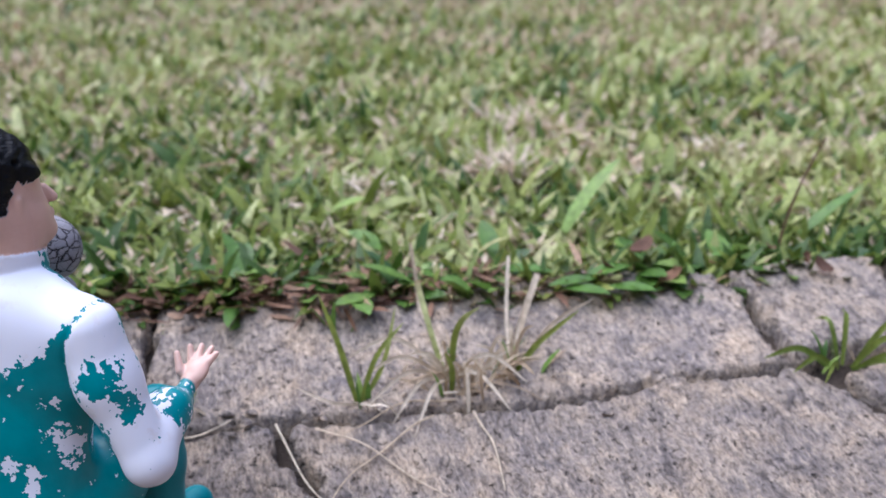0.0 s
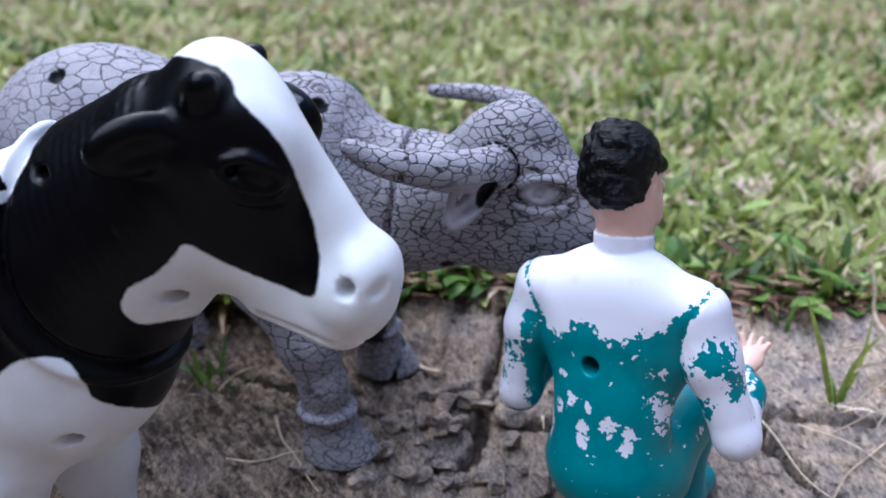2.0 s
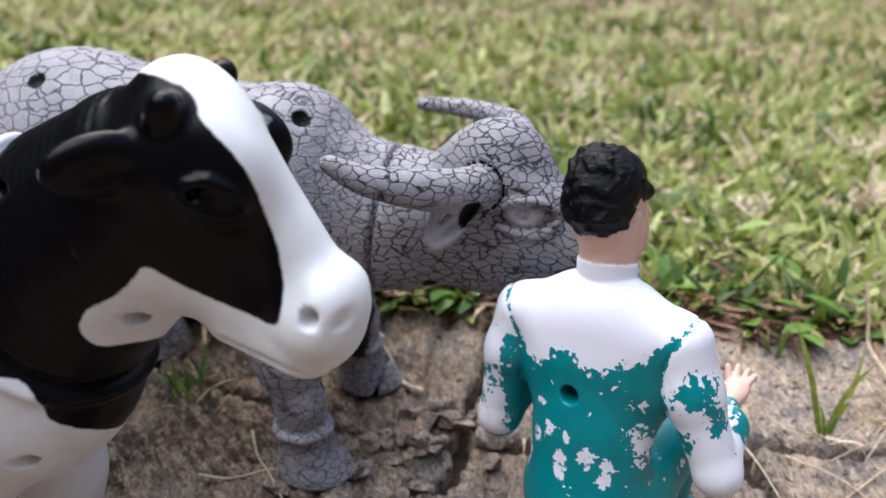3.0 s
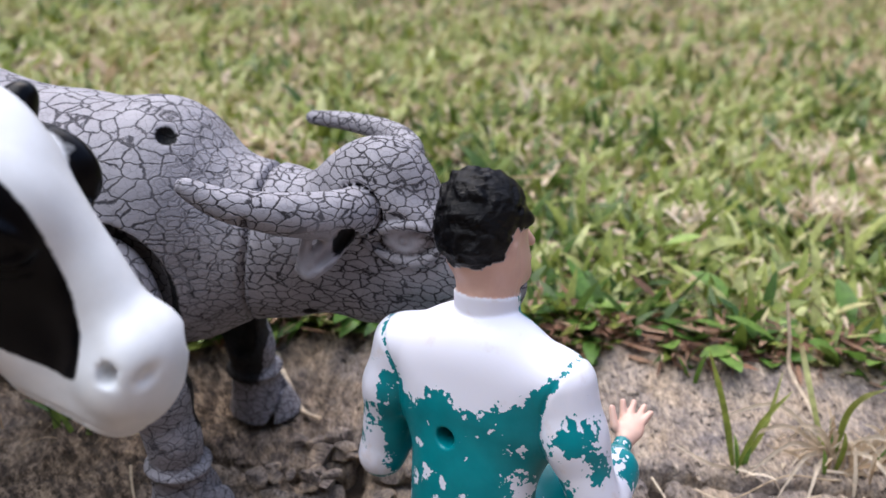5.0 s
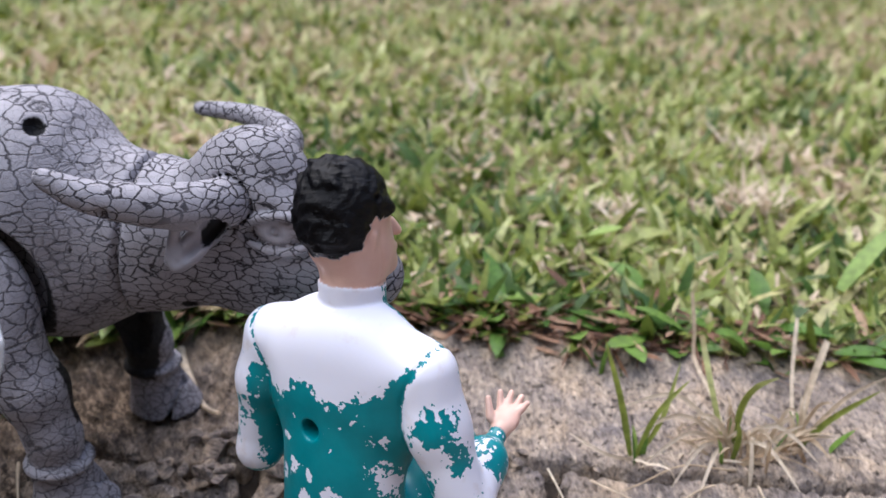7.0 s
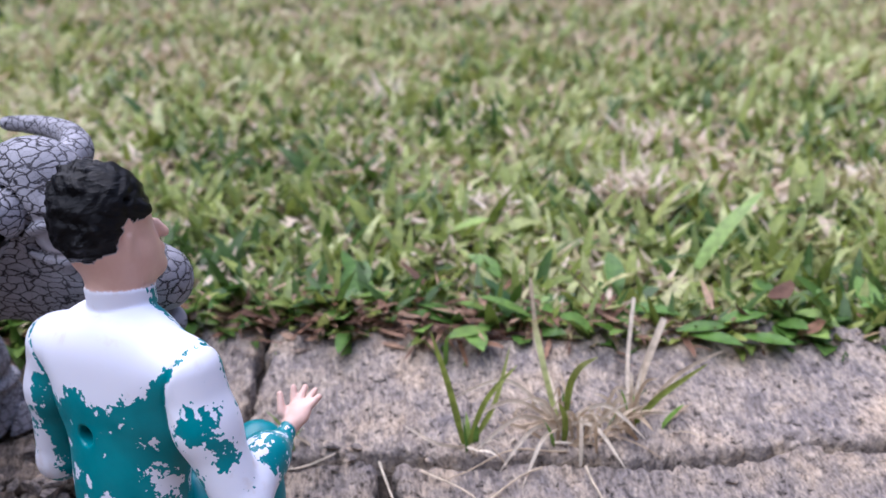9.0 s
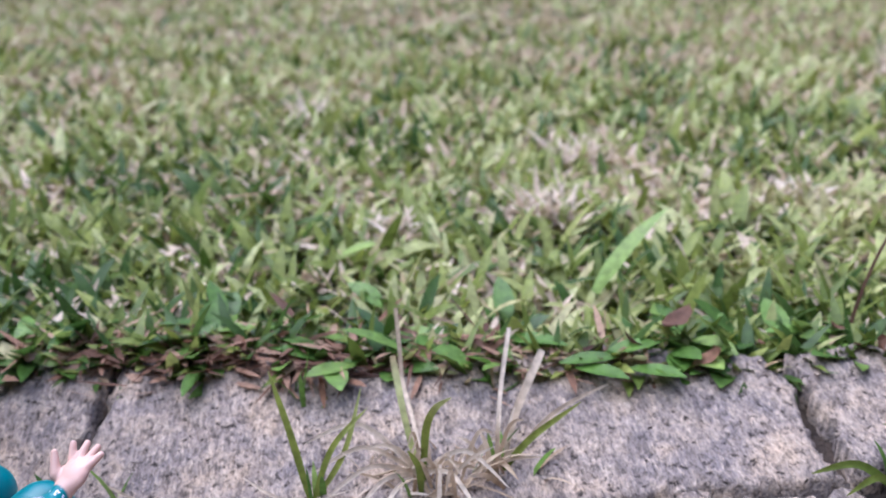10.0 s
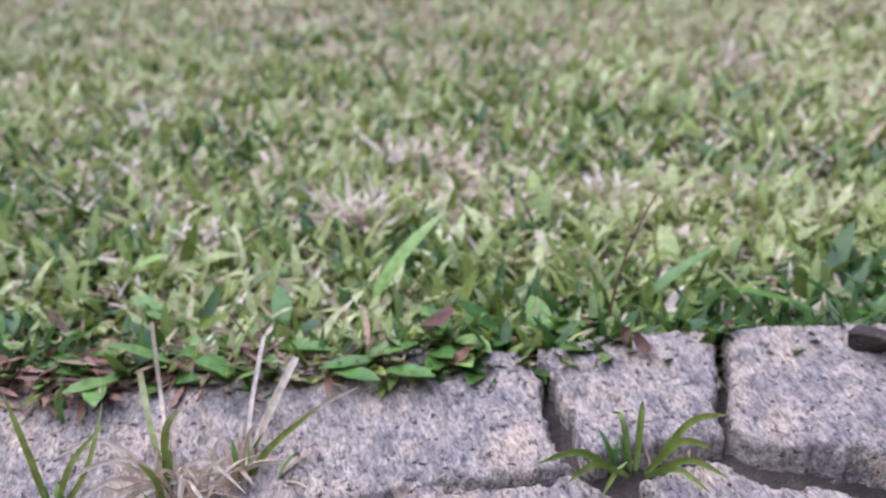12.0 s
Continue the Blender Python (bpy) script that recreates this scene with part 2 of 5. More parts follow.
class Field:
    """A body on a grid of distances, in mm; its surface is meshed at the end."""

    def __init__(self, lo, hi, h):
        self.lo, self.h = np.array(lo, np.float32), h
        n = [int((b - a) / h) + 1 for a, b in zip(lo, hi)]
        self.x, self.y, self.z = np.meshgrid(*[np.arange(k, dtype=np.float32) * h + a for k, a in zip(n, lo)], indexing="ij", sparse=True)
        self.f = np.full(n, 1e3, np.float32)

    def ball(self, c, r, ry=0.0, rz=0.0, rx=0.0):
        """An ellipsoid; turned by ry about y, then rz about z, in degrees."""
        x, y, z = self.x - c[0], self.y - c[1], self.z - c[2]
        if rz:
            s, co = math.sin(radians(rz)), math.cos(radians(rz))
            x, y = x * co + y * s, -x * s + y * co
        if ry:
            s, co = math.sin(radians(ry)), math.cos(radians(ry))
            x, z = x * co - z * s, x * s + z * co
        if rx:
            s, co = math.sin(radians(rx)), math.cos(radians(rx))
            y, z = y * co + z * s, -y * s + z * co
        k0 = np.sqrt((x / r[0]) ** 2 + (y / r[1]) ** 2 + (z / r[2]) ** 2)
        k1 = np.sqrt((x / r[0] ** 2) ** 2 + (y / r[1] ** 2) ** 2 + (z / r[2] ** 2) ** 2)
        return k0 * (k0 - 1) / np.maximum(k1, 1e-6)

    def cone(self, a, b, ra, rb, flat=1.0):
        """A round-ended cone; flat above 1 makes it thinner in y."""
        a, b = np.array(a, float), np.array(b, float)
        d = b - a
        px, py, pz = self.x - a[0], self.y - a[1], self.z - a[2]
        t = np.clip((px * d[0] + py * d[1] + pz * d[2]) / (d @ d), 0, 1)
        return np.sqrt((px - t * d[0]) ** 2 + ((py - t * d[1]) * flat) ** 2 + (pz - t * d[2]) ** 2) - (ra + (rb - ra) * t)

    def chain(self, pts, k=3.0, flat=1.0, smooth=False):
        """Round cones through points (x, y, z, radius)."""
        if smooth:
            pts = curve(pts)
        out = None
        for p, q in zip(pts, pts[1:]):
            g = self.cone(p[:3], q[:3], p[3], q[3], flat)
            out = g if out is None else smin(out, g, k)
        return out

    def add(self, g, k=6.0):
        self.f[...] = smin(self.f, g, k)

    def cut(self, g, k=1.0):
        self.f[...] = -smin(-self.f, g, k)

    def groove(self, level, width, depth):
        self.f[...] = self.f + depth * np.exp(-(level / width) ** 2)

    def box(self, lo, hi):
        """The part of the grid between two corners; work on it changes this field too."""
        s = [slice(max(int((a - o) / self.h), 0), max(int((b - o) / self.h) + 2, 2)) for a, b, o in zip(lo, hi, self.lo)]
        sub = Field((0, 0, 0), (1, 1, 1), 1.0)
        sub.h, sub.f = self.h, self.f[tuple(s)]
        sub.lo = self.lo + np.array([k.start * self.h for k in s], np.float32)
        sub.x, sub.y, sub.z = self.x[s[0]], self.y[:, s[1]], self.z[:, :, s[2]]
        return sub

    def skin(self, x, z, side, out=0.0):
        """A point on the surface at x, z, on the side y < 0 or y > 0, moved outwards by out."""
        i, k = int(round((x - self.lo[0]) / self.h)), int(round((z - self.lo[2]) / self.h))
        inside = np.nonzero(self.f[i, :, k] < 0)[0]
        j = inside[0] if side < 0 else inside[-1]
        a, b = self.f[i, j, k], self.f[i, j + side, k]
        return (x, float(self.lo[1] + self.h * (j + side * a / (a - b)) + side * out), z)

    def surface(self):
        f, h = self.f, self.h
        s = f < 0
        cnt = sum(s[i:i + s.shape[0] - 1, j:j + s.shape[1] - 1, k:k + s.shape[2] - 1].astype(np.int8) for i in (0, 1) for j in (0, 1) for k in (0, 1))
        cell = np.argwhere((cnt > 0) & (cnt < 8))
        ids = np.full(cnt.shape, -1, np.int32)
        ids[tuple(cell.T)] = np.arange(len(cell))
        corners = [(i, j, k) for i in (0, 1) for j in (0, 1) for k in (0, 1)]
        val = {c: f[cell[:, 0] + c[0], cell[:, 1] + c[1], cell[:, 2] + c[2]] for c in corners}
        acc, num = np.zeros((len(cell), 3), np.float32), np.zeros(len(cell), np.float32)
        for a in corners:
            for ax in range(3):
                if a[ax]:
                    continue
                b = tuple(1 if i == ax else v for i, v in enumerate(a))
                fa, fb = val[a], val[b]
                hit = (fa < 0) != (fb < 0)
                t = np.where(hit, fa / np.where(hit, fa - fb, 1), 0)
                p = np.tile(np.array(a, np.float32), (len(cell), 1))
                p[:, ax] = t
                acc += p * hit[:, None]
                num += hit
        verts = (cell + acc / num[:, None]) * h + self.lo
        quads = []
        for ax in range(3):
            u, v = (ax + 1) % 3, (ax + 2) % 3
            lo_, hi_ = [slice(None)] * 3, [slice(None)] * 3
            lo_[ax], hi_[ax] = slice(0, -1), slice(1, None)
            e = np.argwhere(s[tuple(lo_)] != s[tuple(hi_)])
            e = e[(e[:, u] > 0) & (e[:, v] > 0) & (e[:, u] < s.shape[u] - 1) & (e[:, v] < s.shape[v] - 1)]
            flip = s[tuple(lo_)][tuple(e.T)]
            du, dv = np.zeros(3, int), np.zeros(3, int)
            du[u], dv[v] = 1, 1
            q = np.stack([ids[tuple((e - du - dv).T)], ids[tuple((e - dv).T)], ids[tuple(e.T)], ids[tuple((e - du).T)]], 1)
            q[~flip] = q[~flip][:, ::-1]
            quads.append(q)
        return verts, np.concatenate(quads)


def curve(pts, n=5):
    """A smooth run of points through the given ones."""
    p = np.array([pts[0], *pts, pts[-1]], float)
    out = []
    for i in range(1, len(p) - 2):
        for t in np.arange(n) / n:
            a, b, c, d = p[i - 1:i + 3]
            out.append(0.5 * (2 * b + (c - a) * t + (2 * a - 5 * b + 4 * c - d) * t ** 2 + (3 * b - a - 3 * c + d) * t ** 3))
    return [tuple(q) for q in out] + [tuple(p[-1])]


def smin(a, b, k):
    if k <= 0:
        return np.minimum(a, b)
    h = np.maximum(k - np.abs(a - b), 0) / k
    return np.minimum(a, b) - h * h * k * 0.25


def poly_distance(px, pz, poly):
    """Signed distance to a polygon, negative inside."""
    d, inside = np.full(px.shape, 1e9), np.zeros(px.shape, bool)
    for (ax, az), (bx, bz) in zip(poly, poly[1:] + poly[:1]):
        ex, ez, wx, wz = bx - ax, bz - az, px - ax, pz - az
        t = np.clip((wx * ex + wz * ez) / (ex * ex + ez * ez), 0, 1)
        d = np.minimum(d, (wx - ex * t) ** 2 + (wz - ez * t) ** 2)
        if az != bz:
            inside ^= ((az > pz) != (bz > pz)) & (px < ex * (pz - az) / ez + ax)
    return np.where(inside, -1, 1) * np.sqrt(d)


def noise3(p, scale, seed=0.0):
    """Cheap smooth noise for arrays of points, about -1 to 1."""
    x, y, z = (p[:, i] * scale + seed * (1.7 + i) for i in range(3))
    return (np.sin(x + 1.9 * np.sin(y * 0.9 + seed)) + np.sin(1.3 * y + 1.7 * np.sin(z * 1.1)) + np.sin(1.1 * z + 1.8 * np.sin(x * 0.8 + 2))) / 3


def value_noise(x, y, seed=0):
    """Value noise on a plane, 0 to 1, for arrays."""
    xi, yi = np.floor(x).astype(np.int64), np.floor(y).astype(np.int64)
    fx, fy = x - xi, y - yi
    fx, fy = fx * fx * (3 - 2 * fx), fy * fy * (3 - 2 * fy)

    def lattice(i, j):
        n = (i * 374761393 + j * 668265263 + seed * 982451653) & 0xffffffff
        n = ((n ^ (n >> 13)) * 1274126177) & 0xffffffff
        return ((n ^ (n >> 16)) & 0xffff) / 65535.0
    a, b = lattice(xi, yi), lattice(xi + 1, yi)
    c, d = lattice(xi, yi + 1), lattice(xi + 1, yi + 1)
    return (a * (1 - fx) + b * fx) * (1 - fy) + (c * (1 - fx) + d * fx) * fy


def fractal(x, y, scale, octaves=4, seed=0):
    out, amp, tot = 0, 1.0, 0.0
    for o in range(octaves):
        out = out + amp * value_noise(x * scale * 2 ** o, y * scale * 2 ** o, seed + o)
        tot += amp
        amp *= 0.5
    return out / tot - 0.5


# ---- the ground: sloping pavement in front, lawn behind ----
EDGE_X = [-3.0, -0.40, -0.32, -0.25, -0.19, -0.115, 0.0, 0.06, 0.12, 0.18, 0.24, 0.40, 3.0]
EDGE_Y = [0.25, 0.36, 0.388, 0.410, 0.422, 0.431, 0.437, 0.444, 0.449, 0.460, 0.470, 0.476, 0.52]


def edge_y(x):
    return np.interp(x, EDGE_X, EDGE_Y)


def pave_z(x, y):
    """The level of the pavement: it rises towards the lawn, and is flatter under the standing toys."""
    x, y = np.asarray(x, float), np.asarray(y, float)
    slope = -0.0922 + 0.188 * np.clip(y, -2, 0.55)
    flat = -0.0285 - 0.06 * np.clip(y - 0.27, 0, 0.08) + np.minimum(y - 0.25, 0) * 0.26 + np.maximum(y - 0.36, 0) * 0.35
    k = np.clip((-0.205 - x) / 0.04, 0, 1)
    k = k * k * (3 - 2 * k)
    return slope * (1 - k) + np.minimum(flat, slope + 0.014) * k


def lawn_z(x, y):
    return -0.020 - 0.06 * np.clip(y - 0.45, 0, 2.2)


def ground_z(x, y):
    k = np.clip((y - edge_y(x) + 0.005) / 0.02, 0, 1)
    return (pave_z(x, y) - 0.012) * (1 - k) + np.maximum(lawn_z(x, y), -0.2) * k


gx = np.concatenate([[-400, -60, -10, -3], np.arange(-1.2, 1.21, 0.02), [3, 10, 60, 400]])
gy = np.concatenate([[-400, -60, -10, -3], np.arange(-2.0, -0.25, 0.1), np.arange(-0.2, 2.6, 0.02), [4, 10, 60, 400]])
GX, GY = np.meshgrid(gx, gy, indexing="ij")
GZ = ground_z(GX, GY) + 0.006 * fractal(GX, GY, 25, 4, 5)
far = np.maximum(np.abs(GX), np.abs(GY)) > 2.9
GZ = np.where(far & (GY < 0), -0.47, GZ)
idx = np.arange(GX.size).reshape(GX.shape)
quads = np.stack([idx[:-1, :-1], idx[1:, :-1], idx[1:, 1:], idx[:-1, 1:]], -1).reshape(-1, 4)
ground = new("ground", mesh_of("ground", np.stack([GX, GY, GZ], -1).reshape(-1, 3), quads, SOIL))
tagged(ground, "dark brown soil under the lawn and between stones", "ground", kind="structure")
pavement = new("pavement", mesh_of("pavement", [(x, y, float(pave_z(x, y)) - 0.02) for x, y in ((-0.6, 0.0), (0.6, 0.0), (0.6, 0.4), (-0.6, 0.4))], [(0, 1, 2, 3)], SOIL))
tagged(pavement, "old cracked grey stone slabs edging the lawn", "pavement", kind="structure")


def slab(outline, seed, lift=0.0, step=0.0016, worn=1.0, pale=0.4):
    """One worn slab: an uneven top that rounds off at a crumbling edge and drops into the joint."""
    xs, ys = [p[0] for p in outline], [p[1] for p in outline]
    ax, ay = np.arange(min(xs) - 0.008, max(xs) + 0.008, step), np.arange(min(ys) - 0.008, max(ys) + 0.008, step)
    X, Y = np.meshgrid(ax, ay, indexing="ij")
    wob = 0.012 * fractal(X, Y, 55, 4, seed)
    d = -poly_distance(X + wob, Y + 0.010 * fractal(X, Y, 60, 4, seed + 9), outline) + 0.004 * fractal(X, Y, 320, 2, seed + 3)
    u, v = X * 0.93 + Y * 0.37, -X * 0.37 + Y * 0.93
    rough = 0.0055 * fractal(X, Y, 24, 3, seed + 20) + worn * (0.0030 * fractal(u, v * 0.3, 160, 3, seed + 30) + 0.0016 * fractal(X, Y, 420, 2, seed + 40))
    pit = np.clip(fractal(X, Y, 90, 3, seed + 50) - 0.22, 0, 1)
    top = pave_z(X, Y) + lift + rough - 0.02 * pit
    r = 0.0045
    round_ = np.clip(d, 0, r)
    top = top - (r - np.sqrt(np.maximum(r * r - (r - round_) ** 2, 0))) * 0.8
    Z = np.where(d < 0, pave_z(X, Y) - 0.016, top)
    sx, sy = np.gradient(d, step)
    pull = np.minimum(np.where(d < 0, -d, 0), step * 1.5) / np.maximum(sx * sx + sy * sy, 0.5)
    X, Y = X + pull * sx, Y + pull * sy
    q = (d[:-1, :-1] > 0) | (d[1:, :-1] > 0) | (d[1:, 1:] > 0) | (d[:-1, 1:] > 0)
    ids = np.arange(X.size).reshape(X.shape)
    faces = np.stack([ids[:-1, :-1], ids[1:, :-1], ids[1:, 1:], ids[:-1, 1:]], -1)[q]
    used, inv = np.unique(faces, return_inverse=True)
    verts = np.stack([X, Y, Z], -1).reshape(-1, 3)[used]
    return mesh_of("slab", verts, inv.reshape(-1, 4), STONE, pale=np.full(len(verts), pale))


def shade_wall(name, x0, x1, y0, y1, top):
    bm = bmesh.new()
    bmesh.ops.create_cube(bm, size=1.0)
    bmesh.ops.scale(bm, vec=(x1 - x0, y1 - y0, top + 0.6), verts=bm.verts)
    bmesh.ops.translate(bm, vec=((x0 + x1) / 2, (y0 + y1) / 2, (top - 0.6) / 2), verts=bm.verts)
    bmesh.ops.bevel(bm, geom=list(bm.edges), offset=0.01, segments=2, affect="EDGES")
    me = bpy.data.meshes.new(name)
    bm.to_mesh(me)
    bm.free()
    me.materials.append(STONE)
    return tagged(new(name, me), "plain grey unseen wall, added to block low sky light", "wall", kind="structure")


# unseen walls, added to cut light from the low sky and darken undersides
shade_wall("wall_south", -3.0, 3.0, -1.95, -1.7, 2.4)
shade_wall("wall_north", -3.0, 3.0, 5.0, 5.25, 2.4)
shade_wall("wall_west", -3.25, -3.003, -1.9, 5.2, 2.4)
shade_wall("wall_east", 3.003, 3.25, -1.9, 5.2, 2.4)


# joints between the slabs: one long joint across, short ones up and down
J = [(-0.245, 0.311), (-0.2, 0.318), (-0.153, 0.331), (-0.107, 0.344), (-0.076, 0.349), (-0.015, 0.354), (0.055, 0.362), (0.110, 0.378), (0.156, 0.382), (0.174, 0.389), (0.224, 0.400), (0.253, 0.389), (0.290, 0.381), (0.6, 0.37)]


def along(a, b, off=0.0):
    """The long joint from x = a to x = b, shifted up by off."""
    jx, jy = [p[0] for p in J], [p[1] for p in J]
    xs = [a] + [x for x in jx if min(a, b) < x < max(a, b)][::1 if a < b else -1] + [b]
    return [(x, float(np.interp(x, jx, jy)) + off) for x in xs]


def rim(a, b):
    """The lawn's edge from x = a to x = b, a little under the leaves."""
    xs = np.linspace(a, b, 5)
    return [(float(x), float(edge_y(x)) + (0.016 if x < 0.1 else 0.004)) for x in xs]


G = 0.0016
slabs = [
    (along(-0.196, -0.1355, G) + rim(-0.150, -0.197), 0.0),
    (along(-0.1345, 0.168, G) + [(0.161, 0.402), (0.155, 0.428)] + rim(0.150, -0.149), 0.0),
    (along(0.174, 0.2295, 0.003) + [(0.232, 0.428)] + rim(0.2392, 0.157) + [(0.1655, 0.412)], 0.002),
    (along(0.2315, 0.60, 0.010) + rim(0.60, 0.244) + [(0.238, 0.428)], 0.003),
    (along(-0.0745, -0.194, -G) + [(-0.199, 0.28), (-0.215, 0.2), (-0.0485, 0.2), (-0.0495, 0.306), (-0.0715, 0.332)], -0.001),
    (along(0.166, -0.070, -G) + [(-0.066, 0.334), (-0.046, 0.306), (-0.045, 0.2), (0.21, 0.2), (0.205, 0.345), (0.188, 0.366)], 0.0),
    (along(0.60, 0.192, -0.004) + [(0.214, 0.350), (0.22, 0.2), (0.60, 0.2)], -0.004),
    ([(-0.2005, 0.324), (-0.2005, 0.41)] + rim(-0.201, -0.36) + [(-0.36, 0.345), (-0.245, 0.316)], 0.0),
    ([(-0.2005, 0.318), (-0.245, 0.314), (-0.36, 0.343), (-0.42, 0.352), (-0.42, 0.10), (-0.225, 0.10), (-0.2185, 0.2), (-0.202, 0.268)], 0.0),
]
for n, (outline, lift) in enumerate(slabs):
    part("slab", slab(outline, 100 + 17 * n, lift, worn=2.2 if n > 6 else 1.0, pale=(0.35, 0.6, 0.4, 0.42, 0.2, 0.12, 0.35, 0.1, 0.1)[n]), pavement)


# the same paving runs on to both sides and back to the added south wall
for n, (x0, x1, y0, y1) in enumerate([(a, a + 0.6, b, b + 0.40) for b in (-1.6, -1.2, -0.8, -0.4) for a in (-3.0, -2.4, -1.8, -1.2, -0.6, 0.0, 0.6, 1.2, 1.8, 2.4)]
                                     + [(a, a + 0.6, 0.0, 0.34) for a in (-3.02, -2.42, -1.82, -1.22)] + [(a, a + 0.6, 0.0, 0.45) for a in (0.605, 1.205, 1.805, 2.405)]
                                     + [(-0.615, -0.425, 0.0, 0.33), (-0.42, -0.05, 0.003, 0.095), (-0.045, 0.3, 0.003, 0.195), (0.305, 0.6, 0.003, 0.195)]):
    part("slab", slab([(x0 + 0.003, y0 + 0.003), (x1 - 0.003, y0 + 0.003), (x1 - 0.003, y1 - 0.003), (x0 + 0.003, y1 - 0.003)], 700 + 13 * n, 0.0, 0.008), pavement)


# ---- the toy buffalo ----
def build_buffalo():
    F = Field((-428, -64, -38), (-120, 64, 138), 1.05)
    m = lambda x: -max(x + 240, 0) * 0.11  # the head turns a little towards the near side
    body = F.ball((-367, 0, 86), (54, 42, 48))
    body = smin(body, F.ball((-312, 0, 80), (62, 44, 46)), 14)
    body = smin(body, F.ball((-273, 0, 82), (33, 38, 45.5)), 12)
    body = smin(body, F.ball((-266, 0, 56), (28, 29, 26)), 14)
    for s in (-1, 1):
        shoulder = F.ball((-281, 36 * s, 61), (25, 16, 31))
        body = -smin(-body, shoulder, 2)
        body = -smin(-body, F.ball((-371, 36 * s, 62), (31, 15, 33)), 2)
    F.f = body
    F.add(F.ball((-230, m(-230), 76), (38, 25, 31)), 16)
    # head
    whole, F = F, F.box((-260, -64, 40), (-120, 64, 138))
    F.add(F.ball((-190, m(-190), 85), (27, 13.5, 36)), 10)
    F.add(F.ball((-184, m(-184), 105), (17, 13, 18)), 8)
    F.add(F.ball((-163, m(-163), 76), (27, 10.5, 17), ry=22), 8)
    F.add(F.ball((-142, m(-142), 74.5), (11.5, 11.5, 12)), 6)
    F.add(F.cone((-185, m(-185), 103), (-152, m(-152), 80), 15.5, 10, 1.2), 6)
    F.add(F.cone((-176, m(-176), 60), (-148, m(-148), 56.5), 9, 6.5), 5)
    F.add(F.ball((-144, m(-144), 56.5), (9, 9, 6)), 4)
    F.cut(F.ball((-140, m(-140), 62.5), (22, 30, 1.7), ry=-3), 1)
    for s in (-1, 1):
        d = lambda x, o: m(x) + o * s
        # brow, eye, lids
        F = whole.box((-200, -30 if s < 0 else -6, 70), (-140, 6 if s < 0 else 30, 112))
        F.add(F.ball(F.skin(-173, 101.5, s, -1.8), (13, 4.4, 3.2), ry=20), 5.5)
        at = lambda x, z, o, r: (*F.skin(x, z, s, o), r)
        upper = [at(-188.5, 88.5, 0.0, 1.1), at(-182, 95.2, 0.9, 1.5), at(-172, 98.4, 1.3, 1.6), at(-163.5, 96.2, 0.9, 1.4), at(-160, 92.5, 0.0, 1.1)]
        lower = [at(-188.5, 88.5, 0.0, 1.1), at(-180, 84.6, 1.0, 1.5), at(-170, 84.0, 1.3, 1.7), at(-163, 87.5, 0.9, 1.5), at(-160, 92.5, 0.0, 1.1)]
        ball, pupil, nostril = F.skin(-174, 91.8, s, -1.6), F.skin(-174, 91.8, s, 3.0), F.skin(-147.5, 79.5, s, 0)
        F.cut(F.ball(F.skin(-174, 91.8, s, 1.2), (12.8, 5.2, 7.0), ry=-6), 0.4)
        F.add(F.ball(ball, (8.6, 4.4, 6.4)), 0.2)
        F.cut(F.ball(pupil, (3.2, 2.8, 3.2)), 0.2)
        F.add(F.ball((pupil[0], pupil[1] - 1.8 * s, pupil[2]), (1.2, 1.5, 1.2)), 0.1)
        F.add(F.chain(upper, 1, smooth=True), 0.5)
        F.add(F.chain(lower, 1, smooth=True), 0.8)
        F.cut(F.ball(nostril, (2.7, 5, 2.7)), 0.5)
        # horn
        F = whole.box((-250, -64 if s < 0 else -6, 70), (-165, 6 if s < 0 else 64, 132))
        horn = [(-191, d(-191, 13), 100.5, 8.2), (-194, d(-194, 20), 101, 8.4), (-203, d(-203, 28), 102.2, 7.8), (-215, d(-215, 36), 104.2, 6.8), (-230, d(-230, 44), 108.2, 5.2), (-241, d(-240, 49), 114.2, 3.1)]
        if s > 0:
            horn = [(-184, d(-184, 12), 108, 7.5), (-182, d(-182, 22), 111, 6.2), (-188, d(-188, 31), 113.5, 4.8), (-200, d(-200, 39), 113.5, 4.2), (-216, d(-216, 46.5), 111.8, 3.6), (-231.5, d(-231, 51), 109.8, 2.8)]
        horn = F.chain(horn, 1, smooth=True)
        F.cut(horn - 1.1, 0.3)
        F.add(horn, 0)
        # ear
        F.add(F.cone((-191, d(-191, 12), 98), (-195, d(-195, 20), 95), 4.5, 4.0), 1.5)
        F.add(F.ball((-197.0, d(-197, 17), 89.5), (4.2, 6.5, 9.0), ry=32), 2)
        F.add(F.ball((-199.5, d(-199, 26), 87.5), (4.9, 4.2, 12.0), ry=38, rx=24 * s), 1.0)
        F.cut(F.ball((-197.2, d(-196, 31), 89.5), (2.6, 5.6, 9.0), ry=38, rx=24 * s), 0.4)
        F.cut(F.ball((-192.5, d(-192, 24), 95), (4.4, 7.5, 5.4)), 0.4)
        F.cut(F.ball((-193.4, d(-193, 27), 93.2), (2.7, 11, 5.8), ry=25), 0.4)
        F.cut(F.cone((-200.5, d(-200, 31), 95), (-203.5, d(-203, 32.5), 83), 1.5, 1.5), 0.4)
        F.add(F.cone((-204.5, d(-204, 28.5), 96), (-207.5, d(-207, 30), 82), 1.9, 2.1), 0.8)
        # legs: the shells turn on the body and are open on the inner side
        F = whole.box((-310, -64 if s < 0 else 8, -38), (-225, -8 if s < 0 else 64, 100))
        k, up = (40, 9.0) if s < 0 else (37, 6)
